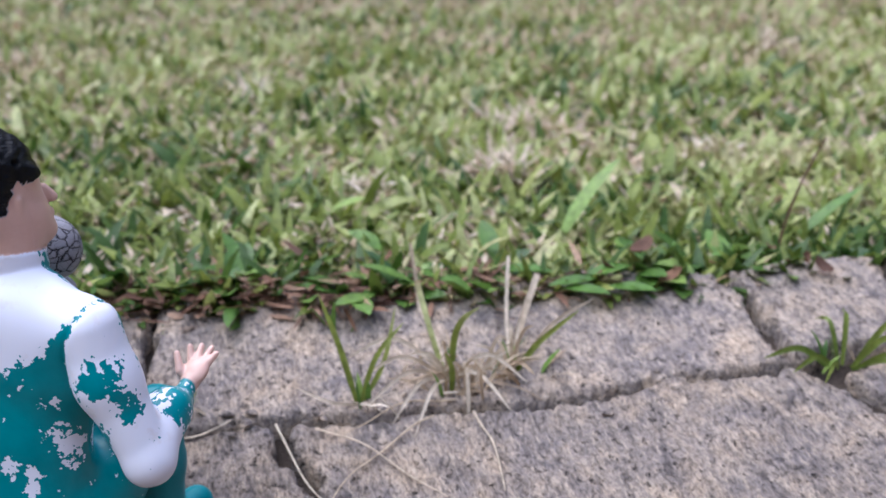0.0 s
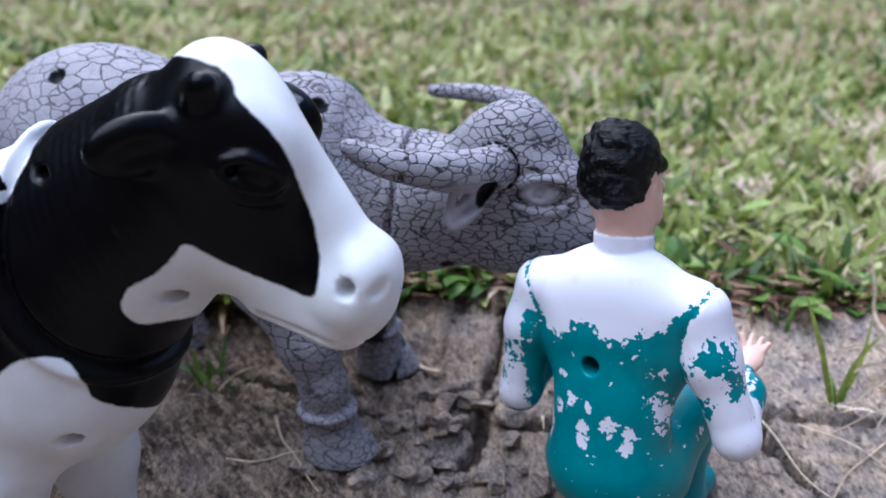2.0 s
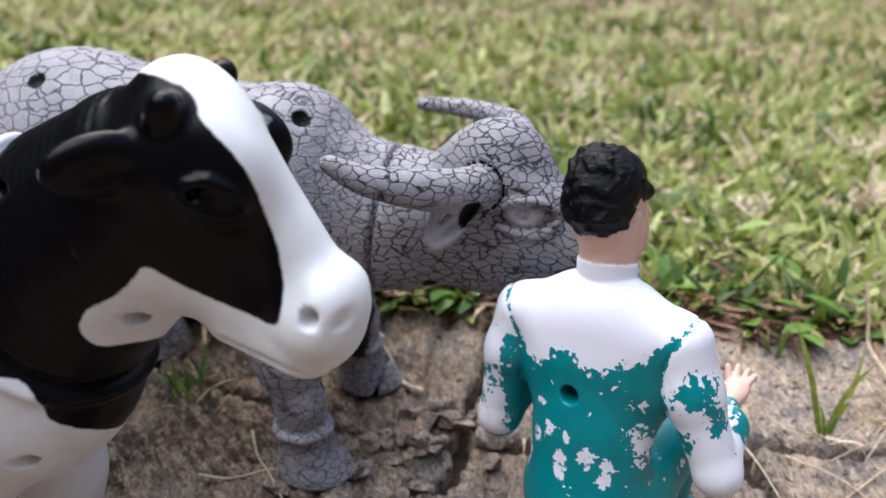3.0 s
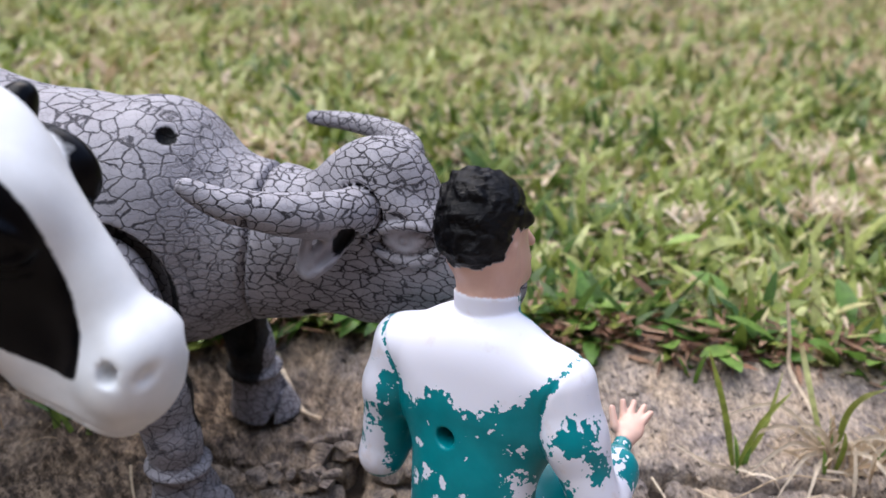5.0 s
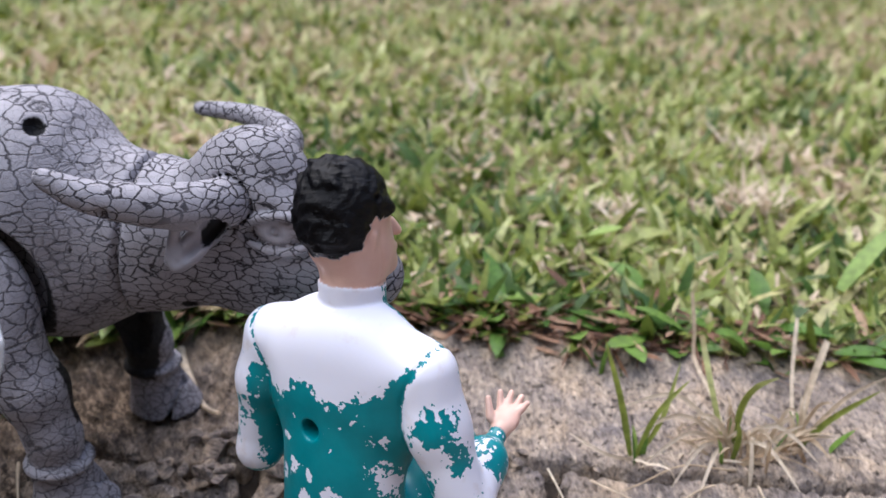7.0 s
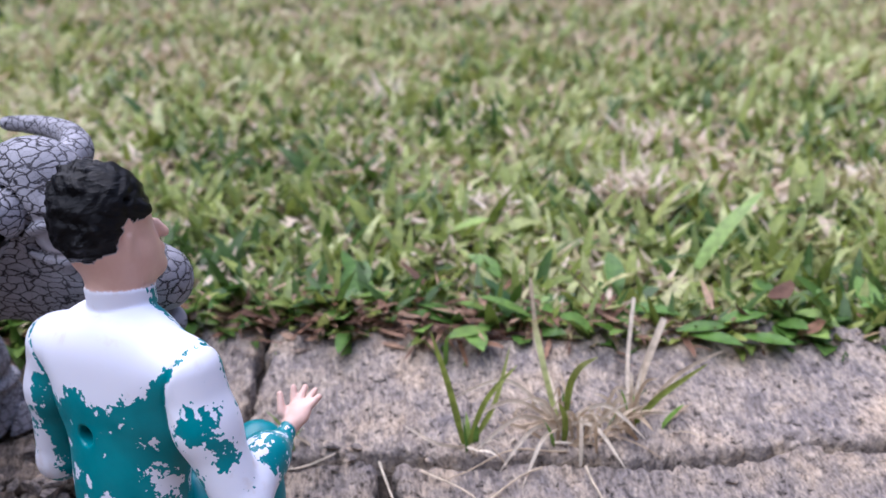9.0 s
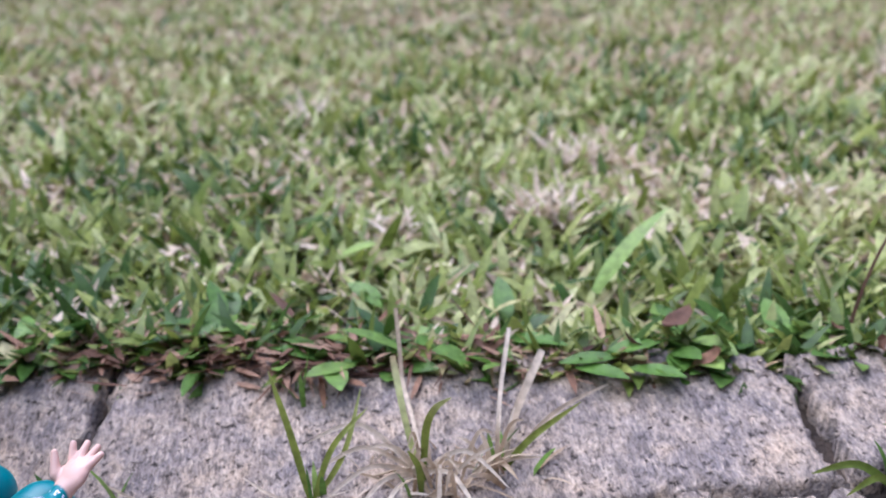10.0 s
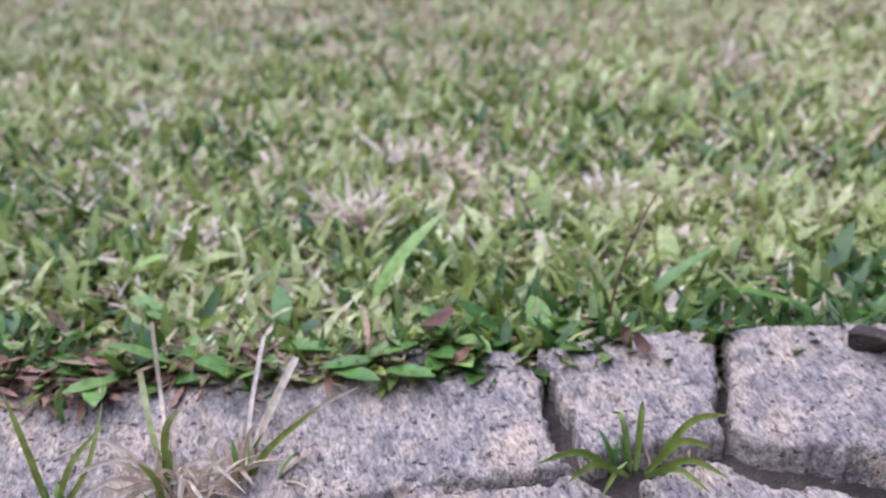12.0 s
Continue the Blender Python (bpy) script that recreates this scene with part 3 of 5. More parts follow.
        leg = F.ball((-282, 36 * s, 59), (21, 11, 27))
        leg = smin(leg, F.chain([(-277, 39 * s, 52, 14), (-264, (k - 1) * s, 24, 12), (-258, k * s, -4 + up, 9.4), (-257.5, k * s, -15 + up, 9.6)], 6), 10)
        leg = smin(leg, F.ball((-257, k * s, -15 + up), (13.2, 13.2, 3.6)), 1.5)
        hoof = F.cone((-256, k * s, -22 + up), (-252, k * s, -42 + up), 11.5, 18.5)
        leg = np.maximum(smin(leg, hoof, 2), F.z * 0 - (F.z + 36 - up))
        leg = -smin(-leg, F.chain([(-266, 20 * s, 45, 12), (-261, (k - 14) * s, 15, 11), (-259, (k - 12) * s, 2 + up, 6.5)]), 1)
        F.add(leg, 0)
        F = whole.box((-428, -64 if s < 0 else 8, -38), (-330, -8 if s < 0 else 64, 100))
        hind = F.ball((-371, 37 * s, 62), (27, 11, 29))
        hind = smin(hind, F.chain([(-372, 38 * s, 52, 17), (-380, 42 * s, 20, 12), (-373, 44 * s, -2, 10), (-374, 44 * s, -11, 11.5)], 6), 10)
        up = 6 if s < 0 else 3
        hoof = F.cone((-373, 44 * s, -14), (-369, 44 * s, -36), 12, 18)
        hind = smin(hind, hoof, 2)
        hind = np.maximum(hind, F.z * 0 - (F.z + 36 - up))
        hind = -smin(-hind, F.chain([(-372, 22 * s, 45, 12), (-378, 30 * s, 15, 11), (-373, 32 * s, -8, 9)]), 1)
        F.add(hind, 0)
    # seam where the head joins, screw holes, tail
    F = whole
    F.groove(F.x + 232 - 0.12 * (F.z - 80) + 0.0 * F.y, 1.1, np.where(np.abs(F.y) < 40, 3.0, 0.0))
    holes = [F.skin(-262.5, 119.5, -1), F.skin(-372, 126, -1), F.skin(-211, 54, -1), (-256, -13, 30.5), F.skin(-222, 103, -1)]
    for c, r in zip(holes, (3.6, 3.6, 3.0, 3.2, 2.4)):
        F.cut(F.ball(c, (r, r, r)), 0.5)
    F.add(F.chain([(-418, 0, 105, 5), (-424, 0, 85, 4), (-422, 2, 60, 3.5), (-420, 2, 45, 5), (-420, 2, 35, 2)], 3), 3)
    v, q = F.surface()
    x, y, z = v.T
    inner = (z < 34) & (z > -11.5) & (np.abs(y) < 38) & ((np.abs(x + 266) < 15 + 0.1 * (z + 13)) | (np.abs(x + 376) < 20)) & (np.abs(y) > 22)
    # shade inside screw holes, nostrils and ear hollows, coloured black
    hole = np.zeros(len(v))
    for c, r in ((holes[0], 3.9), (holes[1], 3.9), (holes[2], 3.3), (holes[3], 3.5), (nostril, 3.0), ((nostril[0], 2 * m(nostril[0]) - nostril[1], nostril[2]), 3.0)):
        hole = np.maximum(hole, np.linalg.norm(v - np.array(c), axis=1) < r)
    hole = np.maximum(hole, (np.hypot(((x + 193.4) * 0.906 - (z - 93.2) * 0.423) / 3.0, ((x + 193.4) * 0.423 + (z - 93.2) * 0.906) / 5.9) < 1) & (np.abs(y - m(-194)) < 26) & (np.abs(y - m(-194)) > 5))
    # black ring stands in for shade between shoulder and body
    gap_shade = (np.abs(np.sqrt(((x + 282) / 24) ** 2 + ((z - 61) / 30) ** 2) - 1) < 0.10) & (np.abs(y) < 33) & (np.abs(y) > 18) & (z > 40)
    plain = np.zeros(len(v))
    for s in (-1, 1):
        ell = lambda c, r: np.clip(2.2 - 1.8 * np.sqrt(((x - c[0]) / r[0]) ** 2 + ((z - c[1]) / r[1]) ** 2), 0, 1) * ((y - m(c[0])) * s > 0)
        plain = np.maximum(plain, ell((-174, 91.8), (8.0, 5.6)))
        plain = np.maximum(plain, ell((-199, 87.5), (12, 15)) * (np.abs(y) > 21))
    plain = np.maximum(plain, (x > -158) & (np.abs(z - 62.5) < 5))
    base = np.array((-300, 0, -36))
    ob = new("toy_buffalo", mesh_of("toy_buffalo", (v - base) / 1000, q, BUFFALO, plain=plain.astype(float), paint=np.maximum(inner, np.maximum(hole, gap_shade)).astype(float)))
    ob.matrix_world = pose(-0.300, 0.320, -0.036)
    return tagged(ob, "grey cracked vinyl toy water buffalo standing on stone slabs", "toy animal")


build_buffalo()


# ---- the toy cow ----
COW_BLACK = [(-254, 174), (-241, 170), (-235, 161), (-227, 153), (-223, 147), (-220, 139), (-217, 130), (-216, 120), (-217, 113), (-219, 108), (-226, 110),
             (-237, 113.5), (-246, 117), (-253, 120), (-257, 116), (-263, 110), (-271, 105), (-274, 98), (-270, 94), (-263, 95), (-247, 98), (-258, 86),
             (-266, 64), (-285, 67), (-288, 74), (-293, 81), (-304, 80), (-313, 72), (-320, 56), (-345, 60), (-350, 115), (-305, 127), (-288, 168), (-266, 181)]


def build_cow():
    F = Field((-500, -66, -62), (-190, 66, 176), 1.15)
    m = lambda x: -(x + 220) * 0.14 if x > -262 else 5.9
    w = 0.80
    F.f = F.ball((-400, 6, 84), (92, 50, 50))
    F.add(F.ball((-322, 6, 77), (40, 42, 47)), 18)
    F.add(F.ball((-304, 6, 65), (27, 32, 24)), 14)
    F.add(F.cone((-306, 6, 96), (-262, 5.9, 132), 40, 29, 1.25), 14)
    # head
    F.add(F.ball((-247, m(-247), 147), (14.5, 13.5, 21)), 8)
    F.add(F.ball((-247, m(-247), 128), (20, 16.5, 24)), 10)
    F.add(F.ball((-248, m(-248), 157), (14, 11, 13)), 6)
    F.add(F.cone((-241, m(-241), 147), (-213, m(-213), 112), 15, 12, 1.4), 8)
    F.add(F.cone((-246, m(-246), 118), (-217, m(-217), 97), 17, 10, 1.15), 8)
    F.add(F.ball((-211, m(-211), 106), (12, 14.5, 14)), 7)
    F.add(F.ball((-207, m(-207), 113), (8, 11, 8)), 5)
    F.add(F.cone((-238, m(-238), 98.5), (-215, m(-215), 95), 6, 6, 0.75), 5)
    # the seam between head piece and body piece, mouth line
    r = np.sqrt((F.x + 250) ** 2 + (F.z - 126) ** 2)
    F.groove(r - 54, 1.3, np.where(F.x < -256, 3.2, 0.0))
    F.groove(r - 57.8, 1.9, np.where(F.x < -256, -2.2, 0.0))
    F.groove(F.z - 96 + 0.2 * (F.x + 233), 0.9, np.where((F.x > -238) & (F.x < -206), 1.3, 0.0))
    F.groove(np.sin((F.x + 0.45 * F.z) * 0.95), 0.5, np.where((F.x < -266) & (F.x > -304) & (F.z > 95), 0.45, 0.0))
    whole = F
    for s in (-1, 1):
        d = lambda x, o: m(x) + o * s * w
        F = whole.box((-290, -66 if s < 0 else -4, 80), (-190, 10 if s < 0 else 66, 176))
        if s < 0:
            F.add(F.ball((-239, m(-239) - 9.0, 144.5), (16.0, 9.0, 14.5), ry=30), 9)
            F.add(F.ball((-250, m(-250) - 10.0, 146), (12.0, 9.0, 12.0)), 8)
        else:
            F.add(F.ball((-236, m(-236) + 14.5, 147.5), (12.0, 6.0, 9.0), ry=30), 3)
        at = lambda x, z, o, r: (*F.skin(x, z, s, o), r)
        upper = [at(-241.0, 142.4, 0.0, 1.0), at(-237.8, 145.2, 0.4, 1.3), at(-232.8, 145.8, 0.5, 1.4), at(-228.4, 143.0, 0.4, 1.2), at(-225.6, 139.4, 0.0, 0.9)]
        lower = [at(-241.0, 142.4, 0.0, 1.0), at(-237.8, 139.4, 0.4, 1.2), at(-232.8, 137.2, 0.5, 1.3), at(-228.2, 136.8, 0.3, 1.2), at(-225.6, 139.4, 0.0, 0.9)]
        outer = [at(-242.2, 139.4, 0.0, 0.5), at(-238.2, 135.6, 0.1, 0.7), at(-232.8, 133.2, 0.1, 0.8), at(-227.0, 133.4, 0.1, 0.6)]
        ball, nostril = F.skin(-233.0, 141.3, s, -2.0), F.skin(-209.5, 111.5, s, 0)
        F.cut(F.ball(F.skin(-233.0, 141.4, s, 1.4), (6.8, 2.8, 3.6), ry=14), 0.5)
        F.add(F.ball(ball, (5.4, 3.2, 3.9), ry=14), 0.2)
        F.add(F.chain(upper, 1, smooth=True), 0.9)
        F.add(F.chain(lower, 1, smooth=True), 0.9)
        F.add(F.chain(outer, 1, smooth=True), 1.2)
        F.cut(F.ball(nostril, (2.6, 7, 2.8)), 0.3)
        F.cut(F.ball((-199, d(-199, 12), 112.5), (6.0, 4.2, 2.4), ry=-40), 1.2)
        F.cut(F.ball((-219, d(-219, 20), 124), (9, 4.0, 3.5), ry=50), 5)
        F.add(F.chain([(-247, d(-247, 12), 156, 5.5), (-246, d(-246, 18), 160, 4.8), (-244.5, d(-244, 20.5), 163, 3.4)], 3), 1.5)
        F.add(F.cone((-251, d(-251, 15), 150), (-257, d(-257, 23), 149), 4.2, 4.2), 2)
        F.add(F.ball((-261, d(-261, 30), 148), (13.5, 4.4, 8.2), rz=-36 * s, ry=-10), 2.0)
        F.cut(F.ball((-258.5, d(-258, 35.0), 146.0), (9.8, 2.6, 4.8), rz=-36 * s, ry=-10), 1.2)
        F = whole
        for lx, lean in ((-330, 2), (-452, -4)):
            leg = F.chain([(lx, 26 * s + 6, 40, 24), (lx + lean, 30 * s + 6, 5, 15), (lx + lean, 31 * s + 6, -35, 11), (lx + lean + 3, 31 * s + 6, -52, 14)], 8)
            F.add(np.maximum(leg, -(F.z + 58)), 10)
    for c, rr in (((-260.5, m(-262) - 18, 102), 3.4), ((-292, -26, 58), 3.2), ((-293, -22, 136), 3.4)):
        g = F.ball(c, (rr, rr * 4, rr * 0.75))
        F.cut(np.maximum(g, -(F.f + 6.0)), 0.4)
    F.add(F.chain([(-488, 6, 115, 7), (-495, 6, 80, 5), (-492, 6, 40, 5), (-492, 6, 20, 7), (-492, 6, 5, 3)], 4), 4)
    v, q = F.surface()
    x, y, z = v.T
    mid = np.where(x > -262, -(x + 220) * 0.14, 5.9)
    side = np.minimum(y, 2 * mid - y) + 14
    p = np.clip(0.5 - poly_distance(x + 0.42 * side, z + 0.5 * side, [tuple(p) for p in curve(COW_BLACK + COW_BLACK[:1], 3)[:-1]]) / 3.0, 0, 1)
    blaze = np.abs(y - mid) - np.interp(z, [85, 118, 130, 150, 170], [8, 8, 7.5, 7, 8])
    blaze = np.maximum(blaze, np.abs(y - mid) - np.interp(x, [-272, -256, -245], [-3, 2.0, 9]))
    near_head = np.clip((x + 284) / 8, 0, 1) * np.clip((z - 100) / 6, 0, 1)
    p = p * (1 - near_head) + np.minimum(p, np.clip(0.5 + blaze / 3.5, 0, 1)) * near_head
    horn = np.clip(0.5 + (8.5 - np.sqrt((x + 246) ** 2 + (np.abs(y - mid) - 14) ** 2 + (z - 159.5) ** 2)) / 3, 0, 1)
    ear = (np.abs(y - mid) > 18) & (z > 130) & (x < -245)
    spot = np.clip(0.5 - poly_distance(x, z, [(-470, 150), (-400, 150), (-392, 105), (-420, 70), (-465, 80)]) / 3.0, 0, 1)
    p = np.maximum(np.maximum(p, np.maximum(horn, ear.astype(float))), spot)
    base = np.array((-380, 6, -58))
    ob = new("toy_cow", mesh_of("toy_cow", (v - base) / 1000, q, COW, paint=p))
    ob.matrix_world = pose(-0.380, 0.188, -0.058)
    return tagged(ob, "glossy black and white vinyl toy cow on stone slabs", "toy animal")


build_cow()


# ---- the toy man, squatting with his back to the path ----
TEAL_TOP = [(-40, 118), (-34, 117), (-29, 112), (-24, 104), (-18, 104), (-13, 112), (-6, 114), (2, 110), (10, 109), (18, 112), (25, 116), (31, 121), (36, 127), (44, 127)]
BARE = [(-17, 89, 3.5, 2.2), (-12, 80, 3.0, 3.5), (-19, 74, 2.5, 5), (-3, 79, 2.2, 3), (-5, 67, 3.5, 7), (6, 72, 4, 6), (24, 78, 3, 10), (14, 66, 3, 8), (19, 97, 3.2, 2.2), (25, 96, 2.0, 4.2), (6, 92, 1.6, 1.6), (-25, 64, 3, 8)]


def build_figure():
    F = Field((-66, -36, -1), (70, 74, 204), 0.78)
    F.f = F.ball((0, -10, 42), (27, 20, 22))
    F.add(F.ball((0, -7, 66), (26, 16.5, 28)), 12)
    F.add(F.ball((0, -1, 101), (34, 16.5, 31)), 12)
    F.add(F.cone((-29, 3, 121.5), (29, 3, 121.5), 11.0, 11.0), 12)
    F.add(F.ball((0, 5, 129), (21, 14, 12.5)), 12)
    collar = np.maximum(F.cone((0, 8, 126), (0, 10, 162), 12.4, 12.4), np.abs(F.z - 141.6 + 0.22 * (F.y - 10)) - 3.6)
    F.add(collar, 1.0)
    F.add(F.cone((0, 8, 135), (0, 9, 158), 10.6, 11.6), 0.4)
    # head: skull, jaw, chin, nose, brow, faint ears; turned a little to its right
    flat_x, flat_y = F.x, F.y
    tc, ts = math.cos(radians(26)), math.sin(radians(26))
    F.x, F.y = flat_x * tc - (flat_y - 10) * ts, flat_x * ts + (flat_y - 10) * tc + 10
    F.add(F.ball((0, 9.5, 170), (13.2, 16.4, 18)), 3)
    F.add(F.ball((0, 7, 161), (12.9, 12.0, 10)), 4)
    F.add(F.ball((0, 15.5, 156), (11, 11.4, 11.5)), 5)
    F.add(F.ball((0, 23.6, 149.5), (5.2, 4.2, 4.2)), 4)
    F.add(F.cone((0, 27.2, 165), (0, 29.2, 160.5), 1.3, 2.0), 2.2)
    F.add(F.ball((0, 26.2, 155.5), (3.8, 2.2, 1.8)), 1.5)
    for s in (-1, 1):
        F.add(F.cone((12.4 * s, 13.5, 166), (12.0 * s, 12, 158), 1.5, 1.2), 1.2)
        F.cut(F.ball((5.2 * s, 28.2, 166), (3.6, 2.4, 2.0)), 1.5)
        F.groove(F.y - 16.5 - 0.08 * (F.z - 158), 0.45, np.where((F.z > 146) & (F.z < 172) & (F.x * s > 8), 0.4, 0.0))
    # hair: a tall ragged cap of black putty, wound in bands, its lower rim slanting from brow to nape
    swirl = np.sin(0.42 * F.z + 0.35 * F.y + 1.6 * np.sin(0.21 * F.x + 0.5) + 0.9 * np.sin(0.33 * F.y))
    rag = 0.55 * np.sin(F.x * 0.55 + 2.1 * np.sin(F.z * 0.31 + F.y * 0.2)) * np.sin(F.y * 0.47 + 1.7 * np.sin(F.z * 0.43)) + 0.45 * np.sin(F.x * 1.3 + 2.5 * np.sin(F.z * 0.5)) * np.sin(F.y * 1.1 - 1.9 * np.sin(F.z * 0.6 + F.x * 0.4))
    fold = 1.0 - 2.0 * np.abs(np.sin(0.36 * F.z - 0.22 * F.y + 0.9 * np.sin(0.3 * F.x + 0.25 * F.z) + 0.7 * np.sin(0.5 * F.y + 1.0)))
    back = np.clip((14 - F.y) / 20, 0, 1)
    rough = rag * (0.7 + 0.9 * back) + 0.45 * fold + 0.35 * swirl
    hair = F.ball((0, 8.2, 175.5), (14.7, 16.9, 16.2)) + 0.7 * rough
    hair = smin(hair, F.ball((0, 3.5, 168.5), (14.5, 12.4, 11.5)) + 0.6 * rough, 4)
    hair = smin(hair, F.ball((-1, 5.5, 184.5), (10.5, 11.4, 8.2)) + 1.0 * rough, 2)
    hair = smin(hair, F.cone((-8, 21.5, 173), (8, 21.5, 173), 3.2, 3.2) + 0.5 * rough, 3)
    line = np.interp(np.arange(-42, 80), [-42, -8, 2, 8.5, 9.5, 21, 27, 40], [160, 160, 161.5, 163, 168, 170, 172, 173])
    low = np.interp(F.y, np.arange(-42, 80), line) + 0.6 * np.sin(F.x * 0.5 + F.y * 0.4)
    hair = np.maximum(hair, low - F.z)
    hair = -smin(-hair, F.ball((13.6, 16.0, 179), (2.4, 1.7, 1.7)), 0.4)
    F.add(hair, 0.3)
    F.x, F.y = flat_x, flat_y
    for s in (-1, 1):
        elbow, wrist = ((52, -2, 69), (44, 29, 75)) if s > 0 else ((-46, -3, 67), (-38, 29, 72))
        arm = F.chain([(35 * s, 2, 119.5, 11.6), (40 * s, 0, 100, 11.0), (*elbow, 8.8)], 6)
        fore = F.chain([(*elbow, 8.8), ((elbow[0] + wrist[0]) / 2, 17, 78, 8.2), (*wrist, 5.8)], 6)
        arm = smin(arm, fore, 4)
        F.add(arm, 2.5)
        w = np.array(wrist, float)
        F.add(F.cone(w, w + (0, 8, 3), 4.0, 3.6), 0.6)
        F.add(F.ball(w + (0, 13, 6), (6, 6.5, 3.0), rx=28), 2)
        for i, (fx, fy, fz) in enumerate(((-6.0, 6.5, 5), (-2.5, 9.5, 4), (1.8, 10, 3), (5.2, 8, 2))):
            F.add(F.cone(w + (fx * 0.7, 17, 8), w + (fx, 14 + fy, 8 + fz), 1.7, 1.25), 0.7)
        F.add(F.cone(w + (-5 * s, 10, 7), w + (-8 * s, 14, 13), 1.9, 1.3), 1)
        leg = F.chain([(14 * s, 0, 42, 19), (18 * s, 26, 54, 14), (17 * s, 44, 57, 11)], 8)
        leg = smin(leg, F.chain([(17 * s, 44, 57, 11), (18 * s, 38, 36, 10.2), (19 * s, 32, 10, 8.5)], 5), 4)
        foot = np.maximum(F.chain([(19 * s, 28, 8, 8.5), (20 * s, 52, 5, 7.5)], 3), -F.z)
        F.add(smin(leg, foot, 4), 6)
        # seam over the shoulder
        F.groove(np.sqrt((F.x - 57 * s) ** 2 + ((F.y - 1) * 0.9) ** 2 + ((F.z - 104) * 0.85) ** 2) - 28, 0.8, np.where((F.z > 92) & (F.z < 150), 0.6, 0.0))
    F.cut(F.cone((-4, -20, 96), (-4, -6, 96), 4.0, 3.6), 0.8)
    v, q = F.surface()
    x, y, z = v.T
    x, y = x * tc - (y - 10) * ts, x * ts + (y - 10) * tc + 10
    rim_z = np.interp(y, np.arange(-42, 80), line) - 0.7 + 0.6 * np.sin(x * 0.5 + y * 0.4)
    hairy = (z > rim_z) & (z > 154) & (((x / 13.5) ** 2 + ((y - 9.5) / 16.7) ** 2 + ((z - 170) / 18.3) ** 2 > 1) | (z > 178))
    x, y = v[:, 0], v[:, 1]
    neck = z > 145.4 - 0.22 * (y - 10)
    hand = (y > 35.5) & (z > 70) & (z < 112) & (np.abs(np.abs(x) - 40) < 15)
    skin = np.where((neck & ~hairy) | hand, 1.0, 0.0)
    # paint left on the cloth: small of the back and elbows keep it, the shoulders have lost it
    tx, tz = [p[0] for p in TEAL_TOP], [p[1] for p in TEAL_TOP]
    teal = np.clip(0.5 + (np.interp(x, tx, tz) - z) / 11, -0.15, 0.85)
    for bx, bz, rx, rz in BARE:
        teal = teal - 0.5 * np.exp(-(((x - bx) / rx) ** 2 + ((z - bz) / rz) ** 2) ** 2) * (y < 4)
    rs = [np.sqrt((x - 57 * s) ** 2 + ((y - 1) * 0.9) ** 2 + ((z - 104) * 0.85) ** 2) - 28 for s in (-1, 1)]
    sleeve = ((np.minimum(rs[0], rs[1]) < 0) | (np.abs(x) > 36)) & (z > 62) & (y < 36)
    blot = lambda cx, cy, cz, r: np.exp(-(((x - cx) ** 2 + (y - cy) ** 2 + (z - cz) ** 2) / r ** 2) ** 2)
    right = 0.12 + 0.62 * blot(45, -9, 106, 8) + 0.55 * blot(52, -6, 93, 7) + 0.5 * np.clip((y - 5) / 8, 0, 1) + 0.5 * blot(33, -8, 100, 7) + 0.4 * blot(40, -10, 84, 6)
    left = 0.14 + 0.6 * np.clip((x + 41) / 4, 0, 1) * np.clip((116 - z) / 6, 0, 1) + 0.5 * blot(-44, -8, 92, 7) + 0.5 * blot(-47, -4, 80, 7) + 0.5 * np.clip((y - 5) / 8, 0, 1)
    teal = np.where(sleeve, np.where(x > 0, right, left), teal)
    teal = np.where((y > 10) & (z > 84) & (z < 150) & ~sleeve, 0.52, teal)
    seam = np.minimum(np.abs(rs[0]), np.abs(rs[1])) < 1.0
    teal = np.where(seam & (z > 92) & (z < 150), np.maximum(teal, 0.58), teal)
    legs = ((y > 18) & (z < 84) & ~sleeve) | (z < 40)
    teal = np.where(legs, 0.95, teal)
    hole = np.hypot(x + 4, z - 96) + np.maximum(y + 4, 0) * 9 < 4.9
    teal = np.where(hole, 1.6, teal)
    ob = new("toy_man", mesh_of("toy_man", v * 0.00088, q, FIGURE, skin=skin, hair=hairy.astype(float), teal=teal))
    ob.matrix_world = pose(-0.131, 0.266, float(pave_z(-0.131, 0.29)) - 0.002, 0, -6.0, -21)
    return tagged(ob, "squatting plastic doll, flaking teal shirt, black putty hair", "doll")


build_figure()


# ---- plants ----
rng = np.random.default_rng(7)


